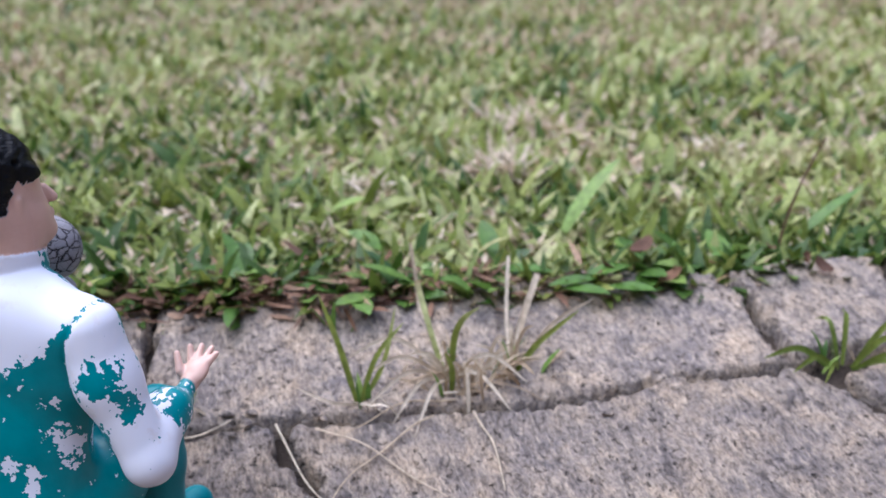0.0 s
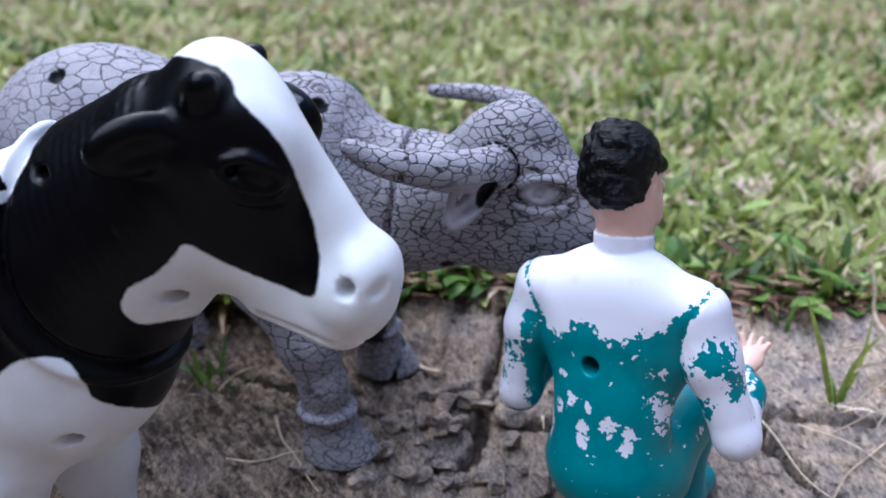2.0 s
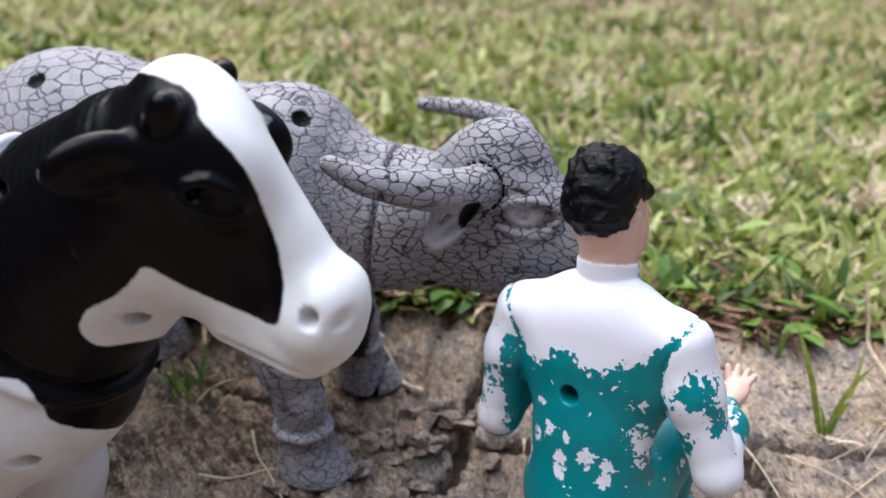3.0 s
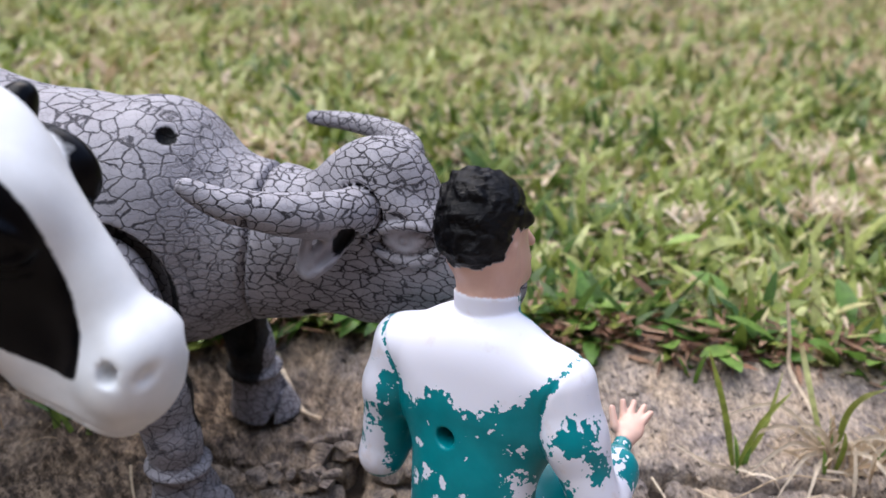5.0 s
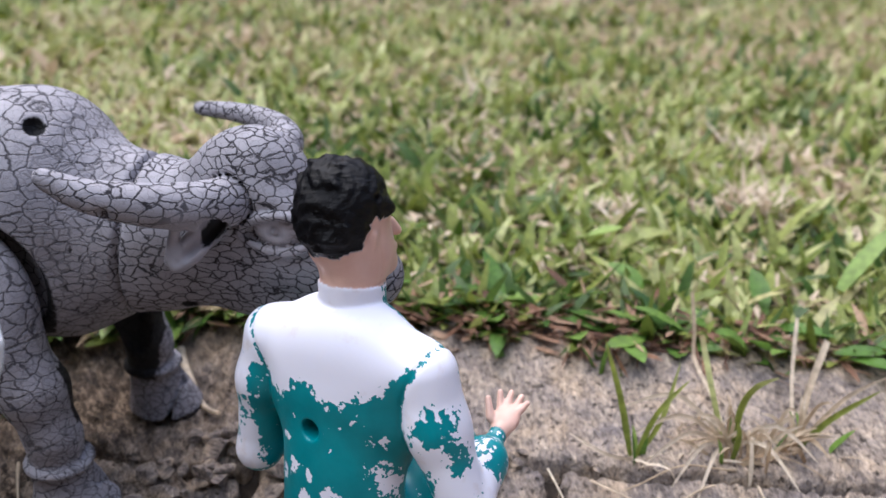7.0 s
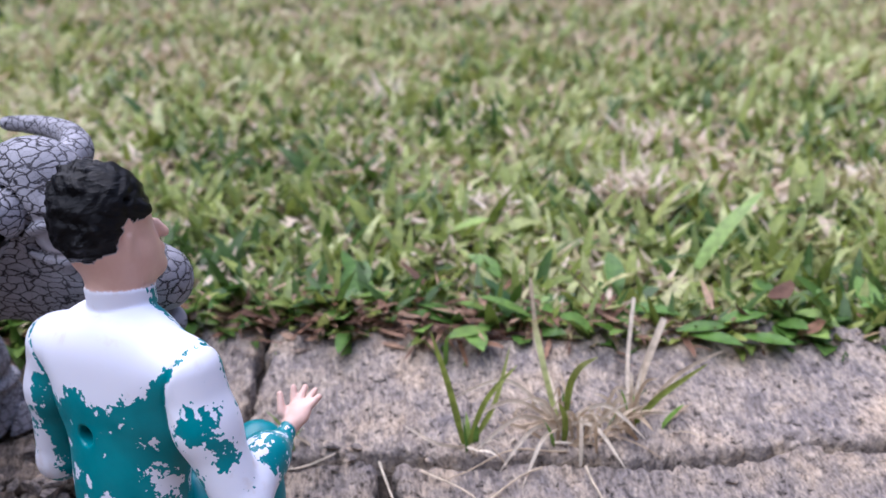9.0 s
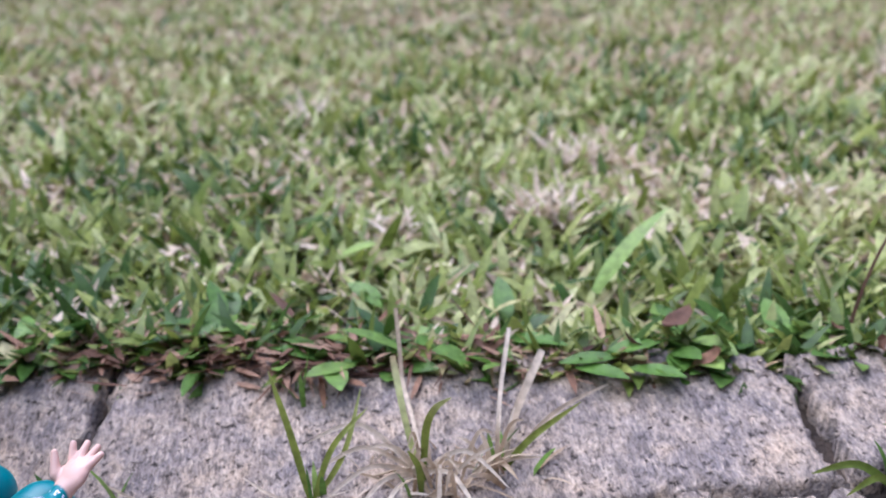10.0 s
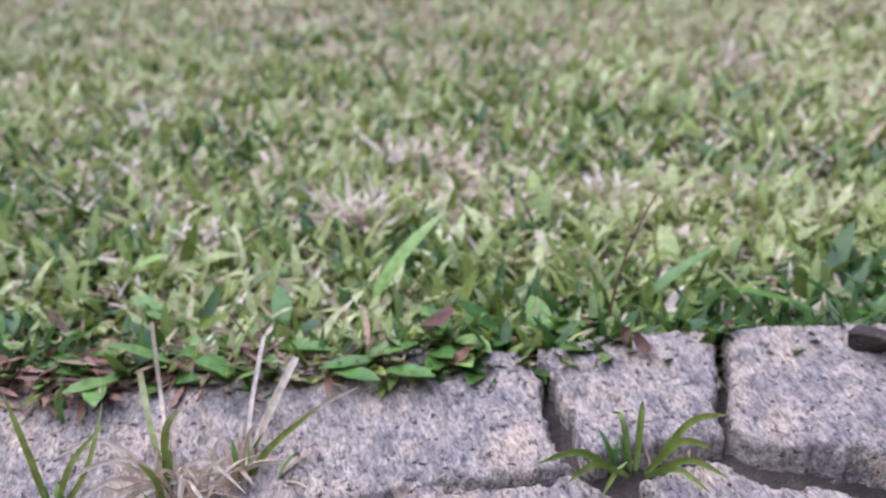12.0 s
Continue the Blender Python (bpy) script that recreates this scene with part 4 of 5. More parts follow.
def blades(base, length, width, azim, lean, curl, tint, rings=4, shape="grass", twist=None):
    """Bent leaf strips; all arguments are arrays with one value for each leaf. Returns verts, faces, tints."""
    n = len(base)
    t = np.linspace(0, 1, rings + 1)
    ang = lean[:, None] + curl[:, None] * t[None, :]
    ds = length[:, None] / rings
    r = np.concatenate([np.zeros((n, 1)), np.cumsum(np.sin(ang[:, :-1]) * ds, 1)], 1)
    h = np.concatenate([np.zeros((n, 1)), np.cumsum(np.cos(ang[:, :-1]) * ds, 1)], 1)
    ca, sa = np.cos(azim)[:, None], np.sin(azim)[:, None]
    cx, cy, cz = base[:, 0:1] + ca * r, base[:, 1:2] + sa * r, base[:, 2:3] + h
    prof = {"grass": np.interp(t, [0, 0.25, 0.6, 0.85, 1], [0.55, 1, 0.9, 0.5, 0.06]),
            "leaf": np.interp(t, [0, 0.15, 0.45, 0.75, 1], [0.15, 0.55, 1, 0.75, 0.06]),
            "stem": np.interp(t, [0, 1], [1, 0.5])}[shape]
    w = width[:, None] * prof[None, :] / 2
    tw = np.zeros(n) if twist is None else twist
    sx, sy, sz = -sa * np.cos(tw)[:, None], ca * np.cos(tw)[:, None], np.sin(tw)[:, None] + 0 * sa
    fold = 0.18 * w
    left = np.stack([cx + sx * w, cy + sy * w, cz + sz * w + fold], -1)
    right = np.stack([cx - sx * w, cy - sy * w, cz - sz * w + fold], -1)
    centre = np.stack([cx, cy, cz], -1)
    v = np.stack([left, centre, right], 2)
    ids = np.arange(n * (rings + 1) * 3).reshape(n, rings + 1, 3)
    f = np.concatenate([np.stack([ids[:, :-1, c], ids[:, :-1, c + 1], ids[:, 1:, c + 1], ids[:, 1:, c]], -1).reshape(-1, 4) for c in (0, 1)])
    tt = np.repeat(tint, (rings + 1) * 3)
    return v.reshape(-1, 3), f, tt


def join(parts):
    vs, fs, ts, off = [], [], [], 0
    for v, f, t in parts:
        vs.append(v), fs.append(f + off), ts.append(t)
        off += len(v)
    return np.concatenate(vs), np.concatenate(fs), np.concatenate(ts)


DRY_CLUMPS = [(0.041, 0.652, 0.035), (0.064, 0.819, 0.02), (0.45, 1.27, 0.03), (-0.05, 0.62, 0.015)]


def lawn_batch(n, x0, x1, y0, y1, lmin, lmax, wmin, wmax, rings):
    x, y = rng.uniform(x0, x1, n), rng.uniform(y0, y1, n)
    y = np.maximum(y, edge_y(x) + rng.uniform(0.0, 0.02, n))
    clump = fractal(x, y, 14, 3, 11)
    dry = fractal(x, y, 9, 3, 21)
    keep = rng.uniform(-0.5, 0.5, n) < 1.3 * clump + 0.42
    x, y, clump, dry = x[keep], y[keep], clump[keep], dry[keep]
    n = len(x)
    base = np.stack([x, y, lawn_z(x, y) + rng.uniform(-0.004, 0.004, n)], -1)
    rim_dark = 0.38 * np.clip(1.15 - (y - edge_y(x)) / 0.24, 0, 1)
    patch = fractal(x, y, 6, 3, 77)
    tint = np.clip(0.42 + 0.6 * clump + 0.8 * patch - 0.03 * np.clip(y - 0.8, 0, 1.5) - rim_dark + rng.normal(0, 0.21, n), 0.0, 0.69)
    clumps = sum(np.exp(-(((x - a) / r) ** 2 + ((y - b) / (r * 1.3)) ** 2)) for a, b, r in DRY_CLUMPS)
    dry = dry * np.where(y > 0.9, 0.6, 1.0) + 0.5 * clumps + 0.22 * np.clip(y - 0.85, -0.25, 0.8)
    straw = rng.uniform(0, 1, n) < (0.45 + 1.3 * np.clip(dry + 0.02, 0, 1)) * np.where(rim_dark > 0.1, 0.6, 1)
    tint = np.where(straw, np.where(y > 0.95, rng.uniform(0.68, 0.82, n), rng.uniform(0.70, 0.96, n)), tint)
    length = rng.uniform(lmin, lmax, n) * np.where(straw, 0.9, 1.0)
    lean = np.where(straw, rng.uniform(0.7, 1.5, n), rng.uniform(0.3, 1.4, n))
    return blades(base, length, rng.uniform(wmin, wmax, n) * np.where(straw, 0.7, 1.0), rng.uniform(0, 2 * np.pi, n), lean, rng.uniform(0.1, 1.1, n), tint, rings, "grass", rng.uniform(-0.5, 0.5, n))


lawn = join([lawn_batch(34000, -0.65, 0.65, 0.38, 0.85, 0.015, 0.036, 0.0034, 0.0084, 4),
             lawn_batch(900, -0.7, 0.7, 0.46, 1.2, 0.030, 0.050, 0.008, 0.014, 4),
             lawn_batch(40000, -1.1, 0.95, 0.85, 1.45, 0.018, 0.042, 0.004, 0.010, 3),
             lawn_batch(40000, -1.7, 1.5, 1.45, 2.6, 0.02, 0.042, 0.005, 0.011, 3),
             lawn_batch(18000, -2.98, -0.62, 0.3, 1.5, 0.025, 0.05, 0.012, 0.022, 2), lawn_batch(18000, 0.62, 2.98, 0.3, 1.5, 0.025, 0.05, 0.012, 0.022, 2),
             lawn_batch(11000, -2.98, -1.6, 1.5, 2.6, 0.025, 0.05, 0.012, 0.022, 2), lawn_batch(11000, 1.4, 2.98, 1.5, 2.6, 0.025, 0.05, 0.012, 0.022, 2),
             lawn_batch(40000, -2.98, 2.98, 2.6, 4.98, 0.03, 0.06, 0.02, 0.036, 2)])
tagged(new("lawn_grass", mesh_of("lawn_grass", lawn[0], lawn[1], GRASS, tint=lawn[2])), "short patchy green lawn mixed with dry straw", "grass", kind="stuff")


def straw_clump(x, y, n, reach, seed):
    """Pale dead grass that spreads from one root in the lawn."""
    k = np.random.default_rng(seed)
    base = np.stack([k.normal(0, reach * 0.3, n), k.normal(0, reach * 0.3, n), k.uniform(0, 0.012, n)], -1)
    v, f, t = blades(base, k.uniform(0.5, 1.1, n) * reach, k.uniform(0.0022, 0.0046, n), k.uniform(0, 2 * np.pi, n), k.uniform(0.5, 1.35, n), k.uniform(0, 0.5, n), k.uniform(0.6, 1, n), 4, "grass", k.uniform(-0.5, 0.5, n))
    ob = new("straw_clump")
    ob.location = (x, y, float(lawn_z(x, y)) + 0.004)
    one = f[(f < 15).all(1)]
    for i in range(n):
        part("dry_blade", mesh_of("dry_blade", v[i * 15:i * 15 + 15], one, STRAW, tint=t[i * 15:i * 15 + 15]), ob)
    return tagged(ob, "pale dead straw clump spreading in the green lawn", "dry grass", "straw clumps")


for n, (x, y, count, reach) in enumerate(((0.041, 0.650, 80, 0.036), (0.062, 0.815, 40, 0.03), (-0.05, 0.62, 24, 0.022), (0.44, 1.27, 44, 0.05), (-0.20, 0.95, 30, 0.03), (0.22, 0.72, 26, 0.025))):
    straw_clump(x, y, count, reach, 60 + n)


def edge_weeds():
    """Broad creeping leaves that hang over the rim of the stones."""
    n = 560
    x = rng.uniform(-0.45, 0.5, n)
    x = x + 0.022 * np.sin(x * 88 + 1.5 * np.sin(x * 31))
    y = edge_y(x) + np.abs(rng.normal(0.022, 0.014, n))
    base = np.stack([x, y, lawn_z(x, y) + rng.uniform(0.0, 0.014, n)], -1)
    az = np.where(rng.uniform(0, 1, n) < 0.7, rng.normal(-np.pi / 2, 1.0, n), rng.uniform(0, 2 * np.pi, n))
    return blades(base, rng.uniform(0.017, 0.034, n), rng.uniform(0.0072, 0.0140, n), az, rng.uniform(0.85, 1.5, n), rng.uniform(0.1, 0.6, n),
                  np.clip(rng.normal(0.52, 0.28, n), 0, 1), 5, "leaf", rng.uniform(-0.4, 0.4, n))


v, f, t = edge_weeds()
tagged(new("edge_weeds", mesh_of("edge_weeds", v, f, WEED, tint=t)), "broad green weed leaves hanging over the stone edge", "weeds", kind="stuff")


def litter():
    """Dry blades and bits of straw along the rim and on the stones."""
    n = 640
    x = np.where(rng.uniform(0, 1, n) < 0.55, rng.uniform(-0.45, 0.5, n), rng.normal(-0.09, 0.07, n))
    y = edge_y(x) + rng.normal(0.006, 0.010, n) + np.where(x > 0.1, 0.012, 0.0)
    z = np.where(y > edge_y(x), np.where(x > 0.1, ground_z(x, y) + 0.004, lawn_z(x, y) + 0.012), pave_z(x, y) + 0.002)
    base = np.stack([x, y, np.where(x > 0.1, z, np.maximum(z, pave_z(x, y) + 0.001))], -1)
    return blades(base, rng.uniform(0.008, 0.03, n), rng.uniform(0.001, 0.004, n), rng.uniform(0, 2 * np.pi, n), rng.uniform(1.2, 1.6, n), rng.uniform(-0.15, 0.25, n), rng.uniform(0, 1, n), 3, "grass", rng.uniform(-0.6, 0.6, n))


v, f, t = litter()
tagged(new("dry_litter", mesh_of("dry_litter", v, f, DEAD, tint=t)), "brown dry blades littering the stone edge", "litter", kind="stuff")


def tuft(x, y, n, lmin, lmax, wid, spread, dry, label, seed):
    """A tuft rooted in a joint: green blades and dry ones, each kind one part."""
    g = np.random.default_rng(seed)
    root = new("grass_tuft")
    root.location = (x, y, float(pave_z(x, y)) - 0.004)
    for kind, count, material in (("blade", n, WEED), ("dry_blade", dry, STRAW)):
        if not count:
            continue
        low = kind == "dry_blade"
        base = np.stack([g.normal(0, spread * (0.6 if low else 0.3), count), g.normal(0, spread * (0.35 if low else 0.2), count), np.zeros(count)], -1)
        base[:, 2] = pave_z(x + base[:, 0], y + base[:, 1]) - float(pave_z(x, y))
        v, f, t = blades(base, g.uniform(lmin, lmax, count) * (1.15 if low else 1), wid * g.uniform(0.6, 1.1, count) * (0.55 if low else 1), g.uniform(0, 2 * np.pi, count),
                         g.uniform(0.2, 1.3, count) if low else g.uniform(0.05, 0.75, count) * spread / 0.02, g.uniform(0.1, 1.2, count) if low else g.uniform(0.0, 0.9, count),
                         g.uniform(0.1, 1, count), 6, "grass", g.uniform(-0.6, 0.6, count))
        one = f[(f < 21).all(1)]
        for i in range(count):
            part(kind, mesh_of(kind, v[i * 21:i * 21 + 21], one, material, tint=t[i * 21:i * 21 + 21]), root)
    return tagged(root, label, "grass tuft", "tufts in the joints")


def strip(root, name, pts, width, material, tint, stub=False):
    """One leaf or stalk through given places: a folded ribbon that narrows to its tip; a stub ends broken off."""
    c = np.array(curve(pts, 6)) - np.array(root.location)
    n = len(c)
    t = np.linspace(0, 1, n)
    w = width / 2 * (np.interp(t, [0, 0.8, 1], [0.8, 1, 0.85]) if stub else np.interp(t, [0, 0.3, 0.7, 1], [0.55, 1, 0.8, 0.08]))
    way = np.gradient(c, axis=0)
    side = np.cross(way, (0.15, -0.9, 0.45))
    side = side / np.maximum(np.linalg.norm(side, axis=1), 1e-9)[:, None]
    fold = np.array((0, -0.35, 0.15)) * w[:, None]
    v = np.stack([c + side * w[:, None] + fold, c, c - side * w[:, None] + fold], 1).reshape(-1, 3)
    ids = np.arange(n * 3).reshape(n, 3)
    f = np.concatenate([np.stack([ids[:-1, k], ids[:-1, k + 1], ids[1:, k + 1], ids[1:, k]], -1) for k in (0, 1)])
    return part(name, mesh_of(name, v, f, material, tint=np.repeat(np.linspace(tint[0], tint[1], n), 3)), root)


first = tuft(-0.038, 0.3595, 3, 0.012, 0.022, 0.003, 0.016, 7, "small green grass tuft growing from a stone joint", 1)
strip(first, "blade", [(-0.039, 0.360, -0.024), (-0.046, 0.366, 0.000), (-0.0555, 0.374, 0.0234)], 0.0030, GRASS, (0.18, 0.40))
strip(first, "blade", [(-0.037, 0.360, -0.024), (-0.030, 0.366, -0.004), (-0.018, 0.376, 0.008)], 0.0025, GRASS, (0.20, 0.45))
strip(first, "blade", [(-0.036, 0.361, -0.024), (-0.027, 0.372, -0.010), (-0.022, 0.384, 0.012)], 0.0024, GRASS, (0.25, 0.50))
strip(first, "dry_blade", [(-0.038, 0.358, -0.024), (-0.050, 0.355, -0.021), (-0.066, 0.362, -0.018)], 0.0016, STRAW, (0.6, 0.9))

dead = tuft(0.003, 0.375, 2, 0.014, 0.026, 0.0036, 0.020, 34, "half-dead grass tuft with long straw on the stones", 2)
strip(dead, "dry_stalk", [(0.004, 0.376, -0.022), (-0.004, 0.398, -0.012), (-0.0118, 0.4184, -0.0054), (-0.0135, 0.4235, 0.007), (-0.0164, 0.4325, 0.0228)], 0.0019, STRAW, (0.8, 0.5), True)
strip(dead, "blade", [(0.001, 0.378, -0.022), (-0.006, 0.389, -0.003), (-0.0126, 0.4028, 0.0163)], 0.0028, GRASS, (0.40, 0.73), True)
strip(dead, "blade", [(0.004, 0.372, -0.022), (0.005, 0.374, 0.000), (0.009, 0.372, 0.012), (0.016, 0.368, 0.020)], 0.0032, GRASS, (0.12, 0.60))
strip(dead, "blade", [(0.004, 0.366, -0.024), (0.004, 0.362, -0.008), (0.001, 0.356, 0.004)], 0.0028, GRASS, (0.12, 0.30))
for n, (ex, ey, ez) in enumerate(((-0.040, 0.366, -0.018), (-0.034, 0.352, -0.022), (-0.045, 0.378, -0.012), (-0.022, 0.344, -0.025), (0.030, 0.350, -0.022), (0.038, 0.364, -0.016), (-0.012, 0.338, -0.027))):
    strip(dead, "dry_blade", [(0.002, 0.374, -0.020), ((0.002 + ex) / 2, (0.374 + ey) / 2 + 0.003, ez + 0.010), (ex, ey, ez)], 0.0020, STRAW, (0.55 + 0.06 * n, 0.9))

stub = tuft(0.034, 0.382, 5, 0.014, 0.026, 0.0036, 0.018, 8, "thin grass tuft with dry stalks beside the slab", 3)
strip(stub, "blade", [(0.034, 0.382, -0.022), (0.045, 0.386, -0.008), (0.064, 0.392, 0.006)], 0.0030, GRASS, (0.18, 0.40))
strip(stub, "dry_stalk", [(0.033, 0.383, -0.022), (0.038, 0.404, -0.008), (0.0475, 0.428, 0.008)], 0.0036, STRAW, (0.3, 0.8), True)
strip(stub, "dry_stalk", [(0.032, 0.384, -0.022), (0.031, 0.408, -0.004), (0.033, 0.432, 0.016)], 0.0020, STRAW, (0.7, 0.9), True)
strip(stub, "dry_stalk", [(0.036, 0.386, -0.020), (0.054, 0.402, -0.006), (0.076, 0.420, -0.002)], 0.0022, STRAW, (0.4, 0.7))
g = np.random.default_rng(31)
for n in range(26):
    home, hx, hy = (dead, 0.008, 0.371) if n < 15 else (stub, 0.028, 0.378)
    bx, by = hx + g.normal(0, 0.006), hy + g.normal(0, 0.004)
    rise, ang, reach = g.uniform(0.004, 0.030), g.uniform(0, 2 * np.pi), g.uniform(0.010, 0.030)
    ex, ey = bx + reach * math.cos(ang), by + 0.6 * reach * math.sin(ang)
    z0 = float(pave_z(bx, by)) - 0.002
    strip(home, "dry_blade", [(bx, by, z0), ((bx + ex) / 2, (by + ey) / 2, z0 + rise * 0.75), (ex, ey, max(z0 + rise * g.uniform(0.3, 1.1), float(pave_z(ex, ey)) + 0.002))], float(g.uniform(0.0012, 0.0024)), STRAW, (float(g.uniform(0.0, 0.5)), float(g.uniform(0.4, 1.0))))
tuft(-0.155, 0.336, 3, 0.018, 0.030, 0.0032, 0.012, 3, "single green blades growing from a stone joint", 4)
tuft(-0.137, 0.350, 3, 0.012, 0.022, 0.0030, 0.012, 2, "single green blades growing from a stone joint", 5)
tuft(-0.122, 0.346, 5, 0.016, 0.028, 0.0032, 0.020, 6, "small green grass tuft growing from a stone joint", 6)
tuft(-0.056, 0.414, 4, 0.018, 0.034, 0.0034, 0.016, 0, "few green blades at the lawn edge", 7)
wide = tuft(0.191, 0.388, 6, 0.010, 0.020, 0.003, 0.020, 3, "spreading green grass tuft in a wide joint", 8)
for n, (ex, ey, up) in enumerate(((0.152, 0.389, 0.008), (0.163, 0.380, 0.006), (0.226, 0.383, 0.007), (0.218, 0.376, 0.005), (0.232, 0.414, 0.014), (0.198, 0.418, 0.020), (0.184, 0.414, 0.016), (0.176, 0.374, 0.004), (0.222, 0.396, 0.012))):
    z0, z1 = float(pave_z(0.191, 0.388)), float(pave_z(ex, ey))
    ey = ey - 0.004
    bx, by = 0.191 + 0.15 * (ex - 0.191), 0.388 + 0.1 * (ey - 0.388)
    strip(wide, "blade", [(bx, by, z0 - 0.004), ((bx + ex) / 2, (by + ey) / 2, (z0 + z1) / 2 + up * 0.5 + 0.004), (ex, ey, z1 + up * 0.4)], 0.0034 - 0.0003 * (n % 4), GRASS, (0.08 + 0.05 * (n % 3), 0.20 + 0.06 * (n % 5)))
tuft(-0.328, 0.326, 14, 0.014, 0.030, 0.0034, 0.028, 8, "low green grass tuft under the toy buffalo", 10)
tuft(-0.268, 0.395, 7, 0.014, 0.026, 0.0050, 0.022, 2, "low green weeds at the lawn edge", 11)


def lawn_leaf(name, x, y, z, length, width, azim, lean, curl, material, colour, label, shape="grass"):
    one = [np.array([k], float) for k in (length, width, azim, lean, curl, colour)]
    v, f, t = blades(np.zeros((1, 3)), one[0], one[1], one[2], one[3], one[4], one[5], 8, shape)
    ob = new(name, mesh_of(name, v, f, material, tint=t))
    ob.location = (x, y, z)
    return tagged(ob, label, "leaf")


lawn_leaf("tall_grass", 0.072, 0.515, -0.006, 0.062, 0.0105, 0.75, 0.75, 0.5, WEED, 0.85, "long broad bright green grass blade on the lawn")
lawn_leaf("tall_grass", 0.215, 0.52, -0.010, 0.05, 0.0085, 0.4, 0.9, 0.4, WEED, 0.5, "long green grass blade leaning on the lawn")
lawn_leaf("tall_grass", 0.30, 0.50, -0.008, 0.055, 0.0085, 3.3, 1.1, 0.3, WEED, 0.6, "long green grass blade leaning on the lawn")
lawn_leaf("dry_flower", 0.192, 0.494, -0.015, 0.075, 0.0028, 0.4, 0.1, 0.5, DEAD, 0.05, "dark brown dead flower stem standing in grass", "stem")
lawn_leaf("lying_twig", -0.178, 0.650, -0.012, 0.044, 0.0046, 0.37, 1.52, 0.1, DEAD, 0.85, "long pale brown dead stem lying across the lawn", "stem")
lawn_leaf("yellow_leaf", -0.069, 0.546, -0.004, 0.022, 0.012, 0.2, 1.2, 0.2, WEED, 1.0, "pale yellow-green leaf lying on the lawn", "leaf")
for n, (x, y, az) in enumerate(((0.055, 0.438, 0.1), (0.062, 0.436, -0.5), (0.085, 0.437, -0.4), (0.075, 0.446, 0.3), (-0.045, 0.428, -1.2), (-0.035, 0.43, -2.4))):
    lawn_leaf("weed_leaf", x, y, float(pave_z(x, y)) + 0.006, 0.026, 0.011, az, 1.35, 0.25, WEED, 0.35 + 0.08 * n, "flat green weed leaf lying on the stone edge", "leaf")


def lying_straw(x, y, length, azim, width, bend, seed, up=0.0):
    """One long dry stalk: a thin bent tube lying on the stones."""
    g = np.random.default_rng(seed)
    n, k = 14, 6
    s = np.linspace(0, 1, n)
    a = azim + bend * (s - 0.5)
    cx = np.cumsum(np.cos(a)) * length / n
    cy = np.cumsum(np.sin(a)) * length / n
    z0 = pave_z(x + cx, y + cy) - float(pave_z(x, y))
    cz = z0 + 0.003 + up * s * length + 0.0015 * np.sin(s * 9 + g.uniform(0, 6))
    rad = width / 2 * (1 - 0.5 * s)
    th = np.arange(k) * 2 * np.pi / k
    v = np.stack([cx[:, None] - np.sin(a)[:, None] * np.cos(th) * rad[:, None], cy[:, None] + np.cos(a)[:, None] * np.cos(th) * rad[:, None], cz[:, None] + np.sin(th) * rad[:, None] * 0.6], -1).reshape(-1, 3)
    ids = np.arange(n * k).reshape(n, k)
    f = np.stack([ids[:-1], np.roll(ids[:-1], -1, 1), np.roll(ids[1:], -1, 1), ids[1:]], -1).reshape(-1, 4)
    ob = new("dry_stalk", mesh_of("dry_stalk", v, f, STRAW, tint=np.full(len(v), g.uniform(0.4, 1))))
    ob.location = (x, y, float(pave_z(x, y)))
    return tagged(ob, "thin pale dry grass stalk lying on the stone", "stalk", "dry stalks")


for n, (x, y, length, az, wd, bend, up) in enumerate((
        (-0.262, 0.393, 0.060, -0.85, 0.0048, 0.35, 0.0), (-0.075, 0.349, 0.07, -1.0, 0.0012, 0.4, 0.0), (-0.06, 0.345, 0.075, -0.6, 0.0013, -0.3, 0.0),
        (0.01, 0.36, 0.06, 3.6, 0.0014, 0.8, 0.05), (0.0, 0.35, 0.07, -2.3, 0.0013, 0.6, 0.0), (0.012, 0.355, 0.05, -1.3, 0.0014, -0.4, 0.0), (-0.02, 0.372, 0.06, 0.15, 0.0014, 0.3, 0.1),
        (-0.15, 0.33, 0.06, 0.25, 0.002, 0.5, 0.0),
        (-0.29, 0.30, 0.06, -0.9, 0.0014, 0.4, 0.0), (-0.30, 0.26, 0.05, 0.4, 0.0014, 0.4, 0.0))):
    lying_straw(x, y, length, az, wd, bend, 40 + n, up)


def dead_leaf(x, y, z, size, seed, colour, label):
    """A curled dry leaf: a bent sheet with some thickness of curl."""
    g = np.random.default_rng(seed)
    n = 9
    u, w = np.meshgrid(np.linspace(-1, 1, n), np.linspace(-1, 1, 7), indexing="ij")
    half = np.sqrt(np.clip(1 - u ** 2, 0.01, 1)) * 0.42
    c1, c2 = g.uniform(0.1, 0.5), g.uniform(0.3, 0.8)
    pts = np.stack([u, w * half, c1 * u ** 2 + c2 * np.abs(w * half) ** 1.5 + 0.05 * np.sin(5 * u + 4 * w + seed)], -1).reshape(-1, 3) * size
    ids = np.arange(n * 7).reshape(n, 7)
    f = np.stack([ids[:-1, :-1], ids[1:, :-1], ids[1:, 1:], ids[:-1, 1:]], -1).reshape(-1, 4)
    ob = new("dead_leaf", mesh_of("dead_leaf", pts, f, DEAD, tint=np.full(len(pts), colour)))
    ob.matrix_world = pose(x, y, z, g.uniform(-50, 50), g.uniform(-40, 40), g.uniform(0, 360))
    return tagged(ob, label, "leaf", "dead leaves")


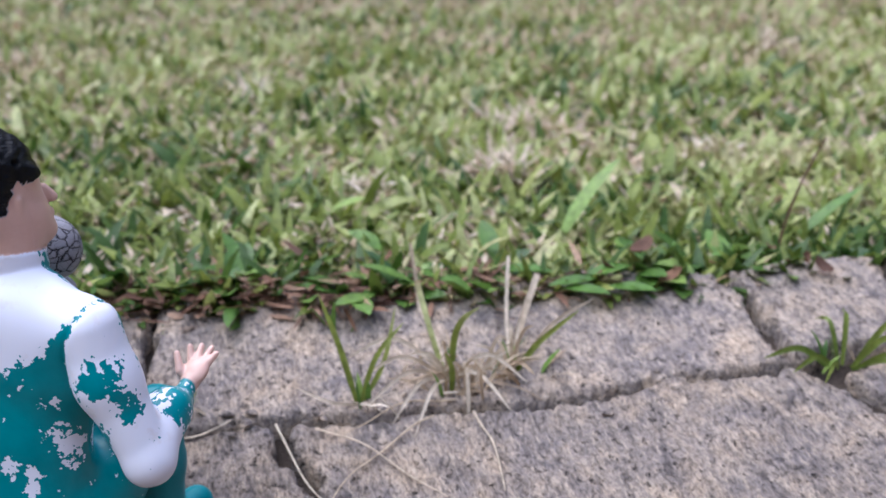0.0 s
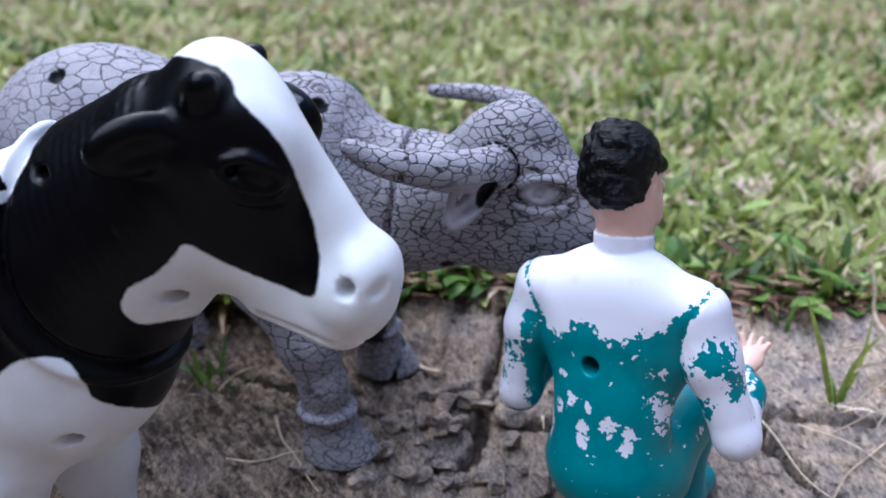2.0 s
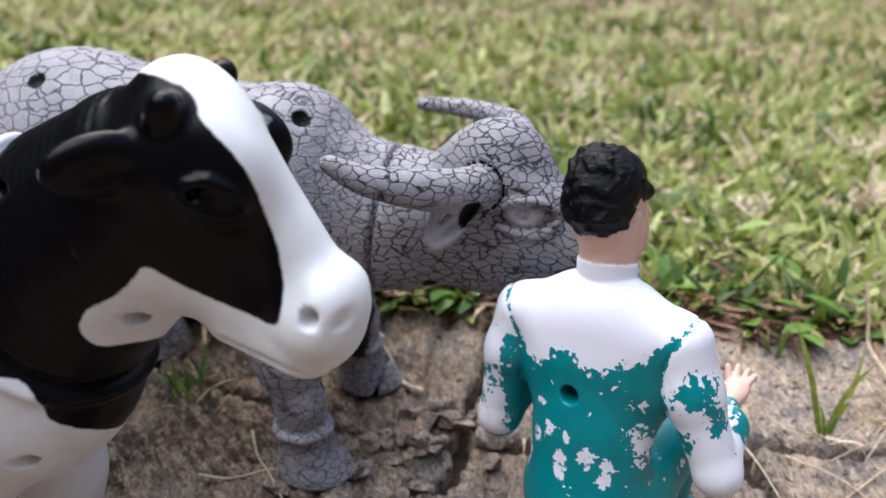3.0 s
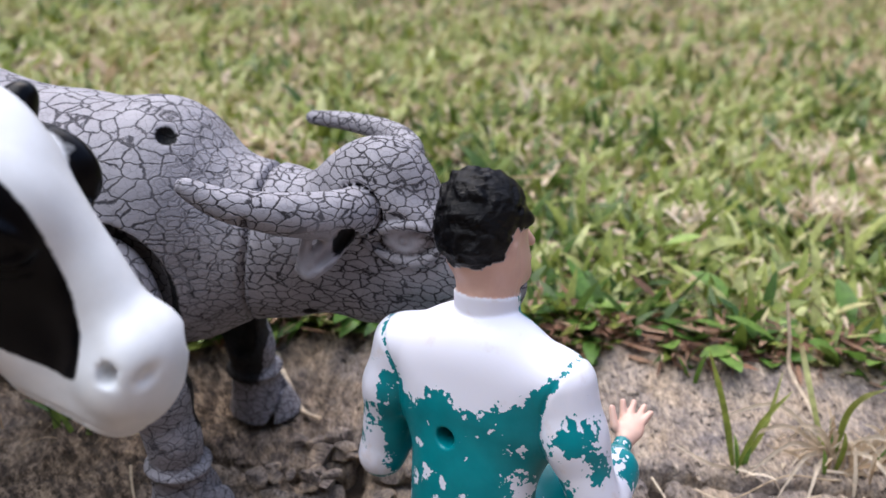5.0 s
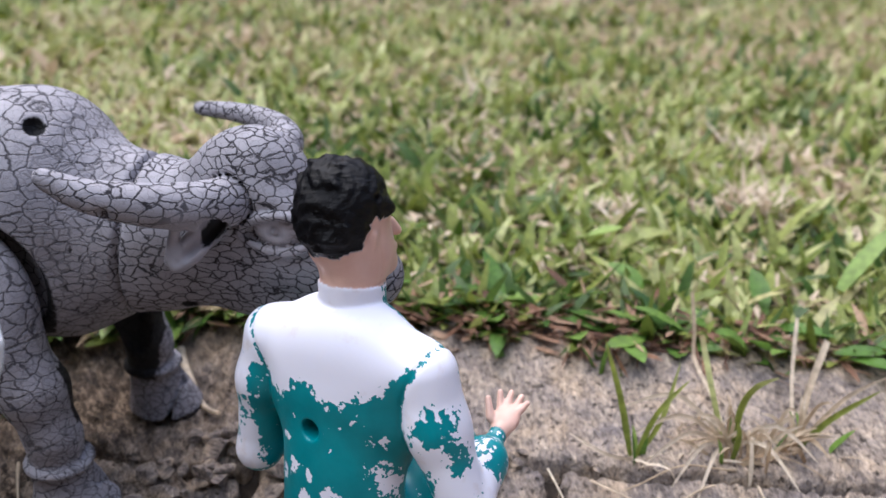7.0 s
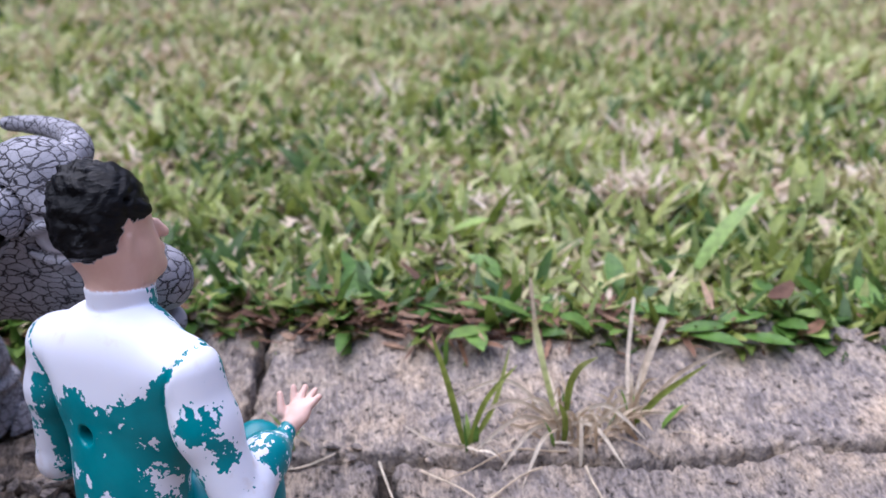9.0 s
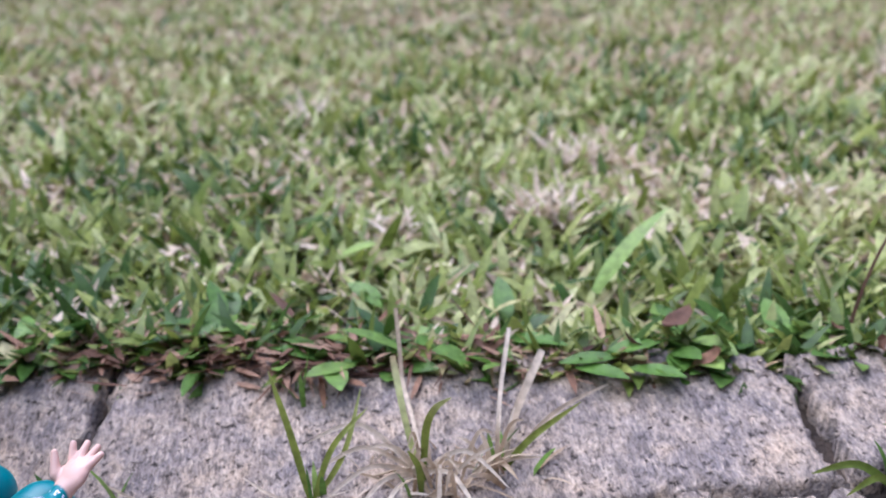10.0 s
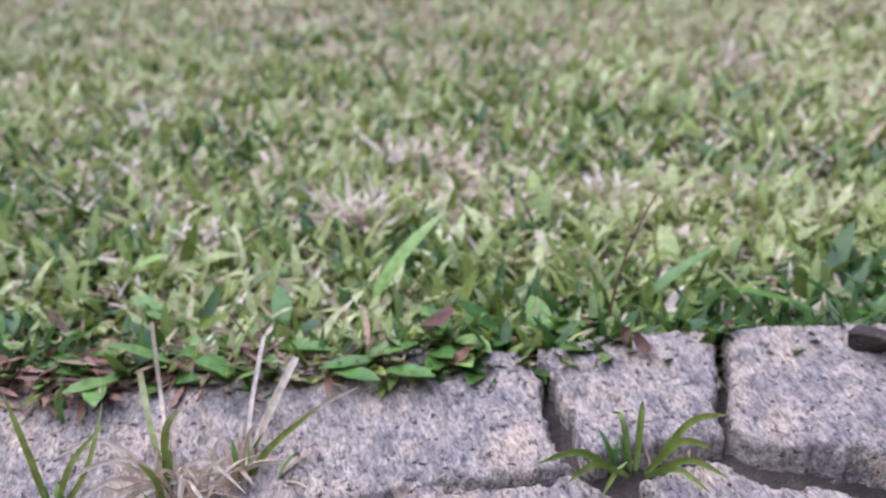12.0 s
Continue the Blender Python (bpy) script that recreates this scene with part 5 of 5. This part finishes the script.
g = np.random.default_rng(3)
for n in range(34):
    cx = g.choice([-0.10, -0.085, -0.12, -0.21, -0.02, 0.06, 0.13, 0.2, -0.26])
    x = cx + g.normal(0, 0.022)
    y = float(edge_y(x)) + g.normal(0.0, 0.007)
    dead_leaf(x, y, float(max(pave_z(x, y), lawn_z(x, y))) + g.uniform(0.003, 0.010), g.uniform(0.0035, 0.0075), 300 + n, float(g.uniform(0.0, 1.0)), "curled brown dead leaf at the lawn edge")
dead_leaf(0.108, 0.468, 0.004, 0.012, 911, 0.15, "long purple-brown dead leaf on the lawn edge")


# ---- loose stones ----
def rock(x, y, size, seed, label="small broken grey stone on the slabs"):
    g = np.random.default_rng(seed)
    bm = bmesh.new()
    bmesh.ops.create_icosphere(bm, subdivisions=3, radius=1.0)
    planes = [(Vector(g.normal(0, 1, 3)).normalized(), g.uniform(0.35, 0.62)) for _ in range(7)]
    for vert in bm.verts:
        for nrm, dist in planes:
            over = vert.co.dot(nrm) - dist
            if over > 0:
                vert.co -= nrm * over
        vert.co *= 1 + 0.02 * noise.noise(vert.co * 3 + Vector((seed, 0, 0)))
        vert.co.z *= 0.5
    bmesh.ops.scale(bm, vec=(size, size * g.uniform(0.6, 0.95), size), verts=bm.verts)
    me = bpy.data.meshes.new("loose_stone")
    bm.to_mesh(me)
    bm.free()
    me.materials.append(ROCK)
    ob = new("loose_stone", me)
    ob.matrix_world = pose(x, y, float(pave_z(x, y)) + size * 0.3, g.uniform(-12, 12), g.uniform(-12, 12), g.uniform(0, 360))
    return tagged(ob, label, "stone", "loose stones")


clod = rock(0.306, 0.458, 0.016, 5, "dark crumbly clod of soil at the lawn edge")
clod.name, clod["category"], clod["group"] = "soil_clod", "soil", ""
clod.data.materials[0] = SOIL
rock(0.073, 0.352, 0.0035, 1, "small pale pebble beside the crack")
for n in range(64):
    x, y = g.normal(-0.212, 0.02), g.uniform(0.24, 0.345)
    rock(x, y, float(g.uniform(0.002, 0.0095)), 200 + n)
for n in range(14):
    x = g.uniform(-0.16, -0.05)
    rock(x, float(np.interp(x, [p[0] for p in J], [p[1] for p in J])) + g.normal(0, 0.004), float(g.uniform(0.002, 0.006)), 80 + n)
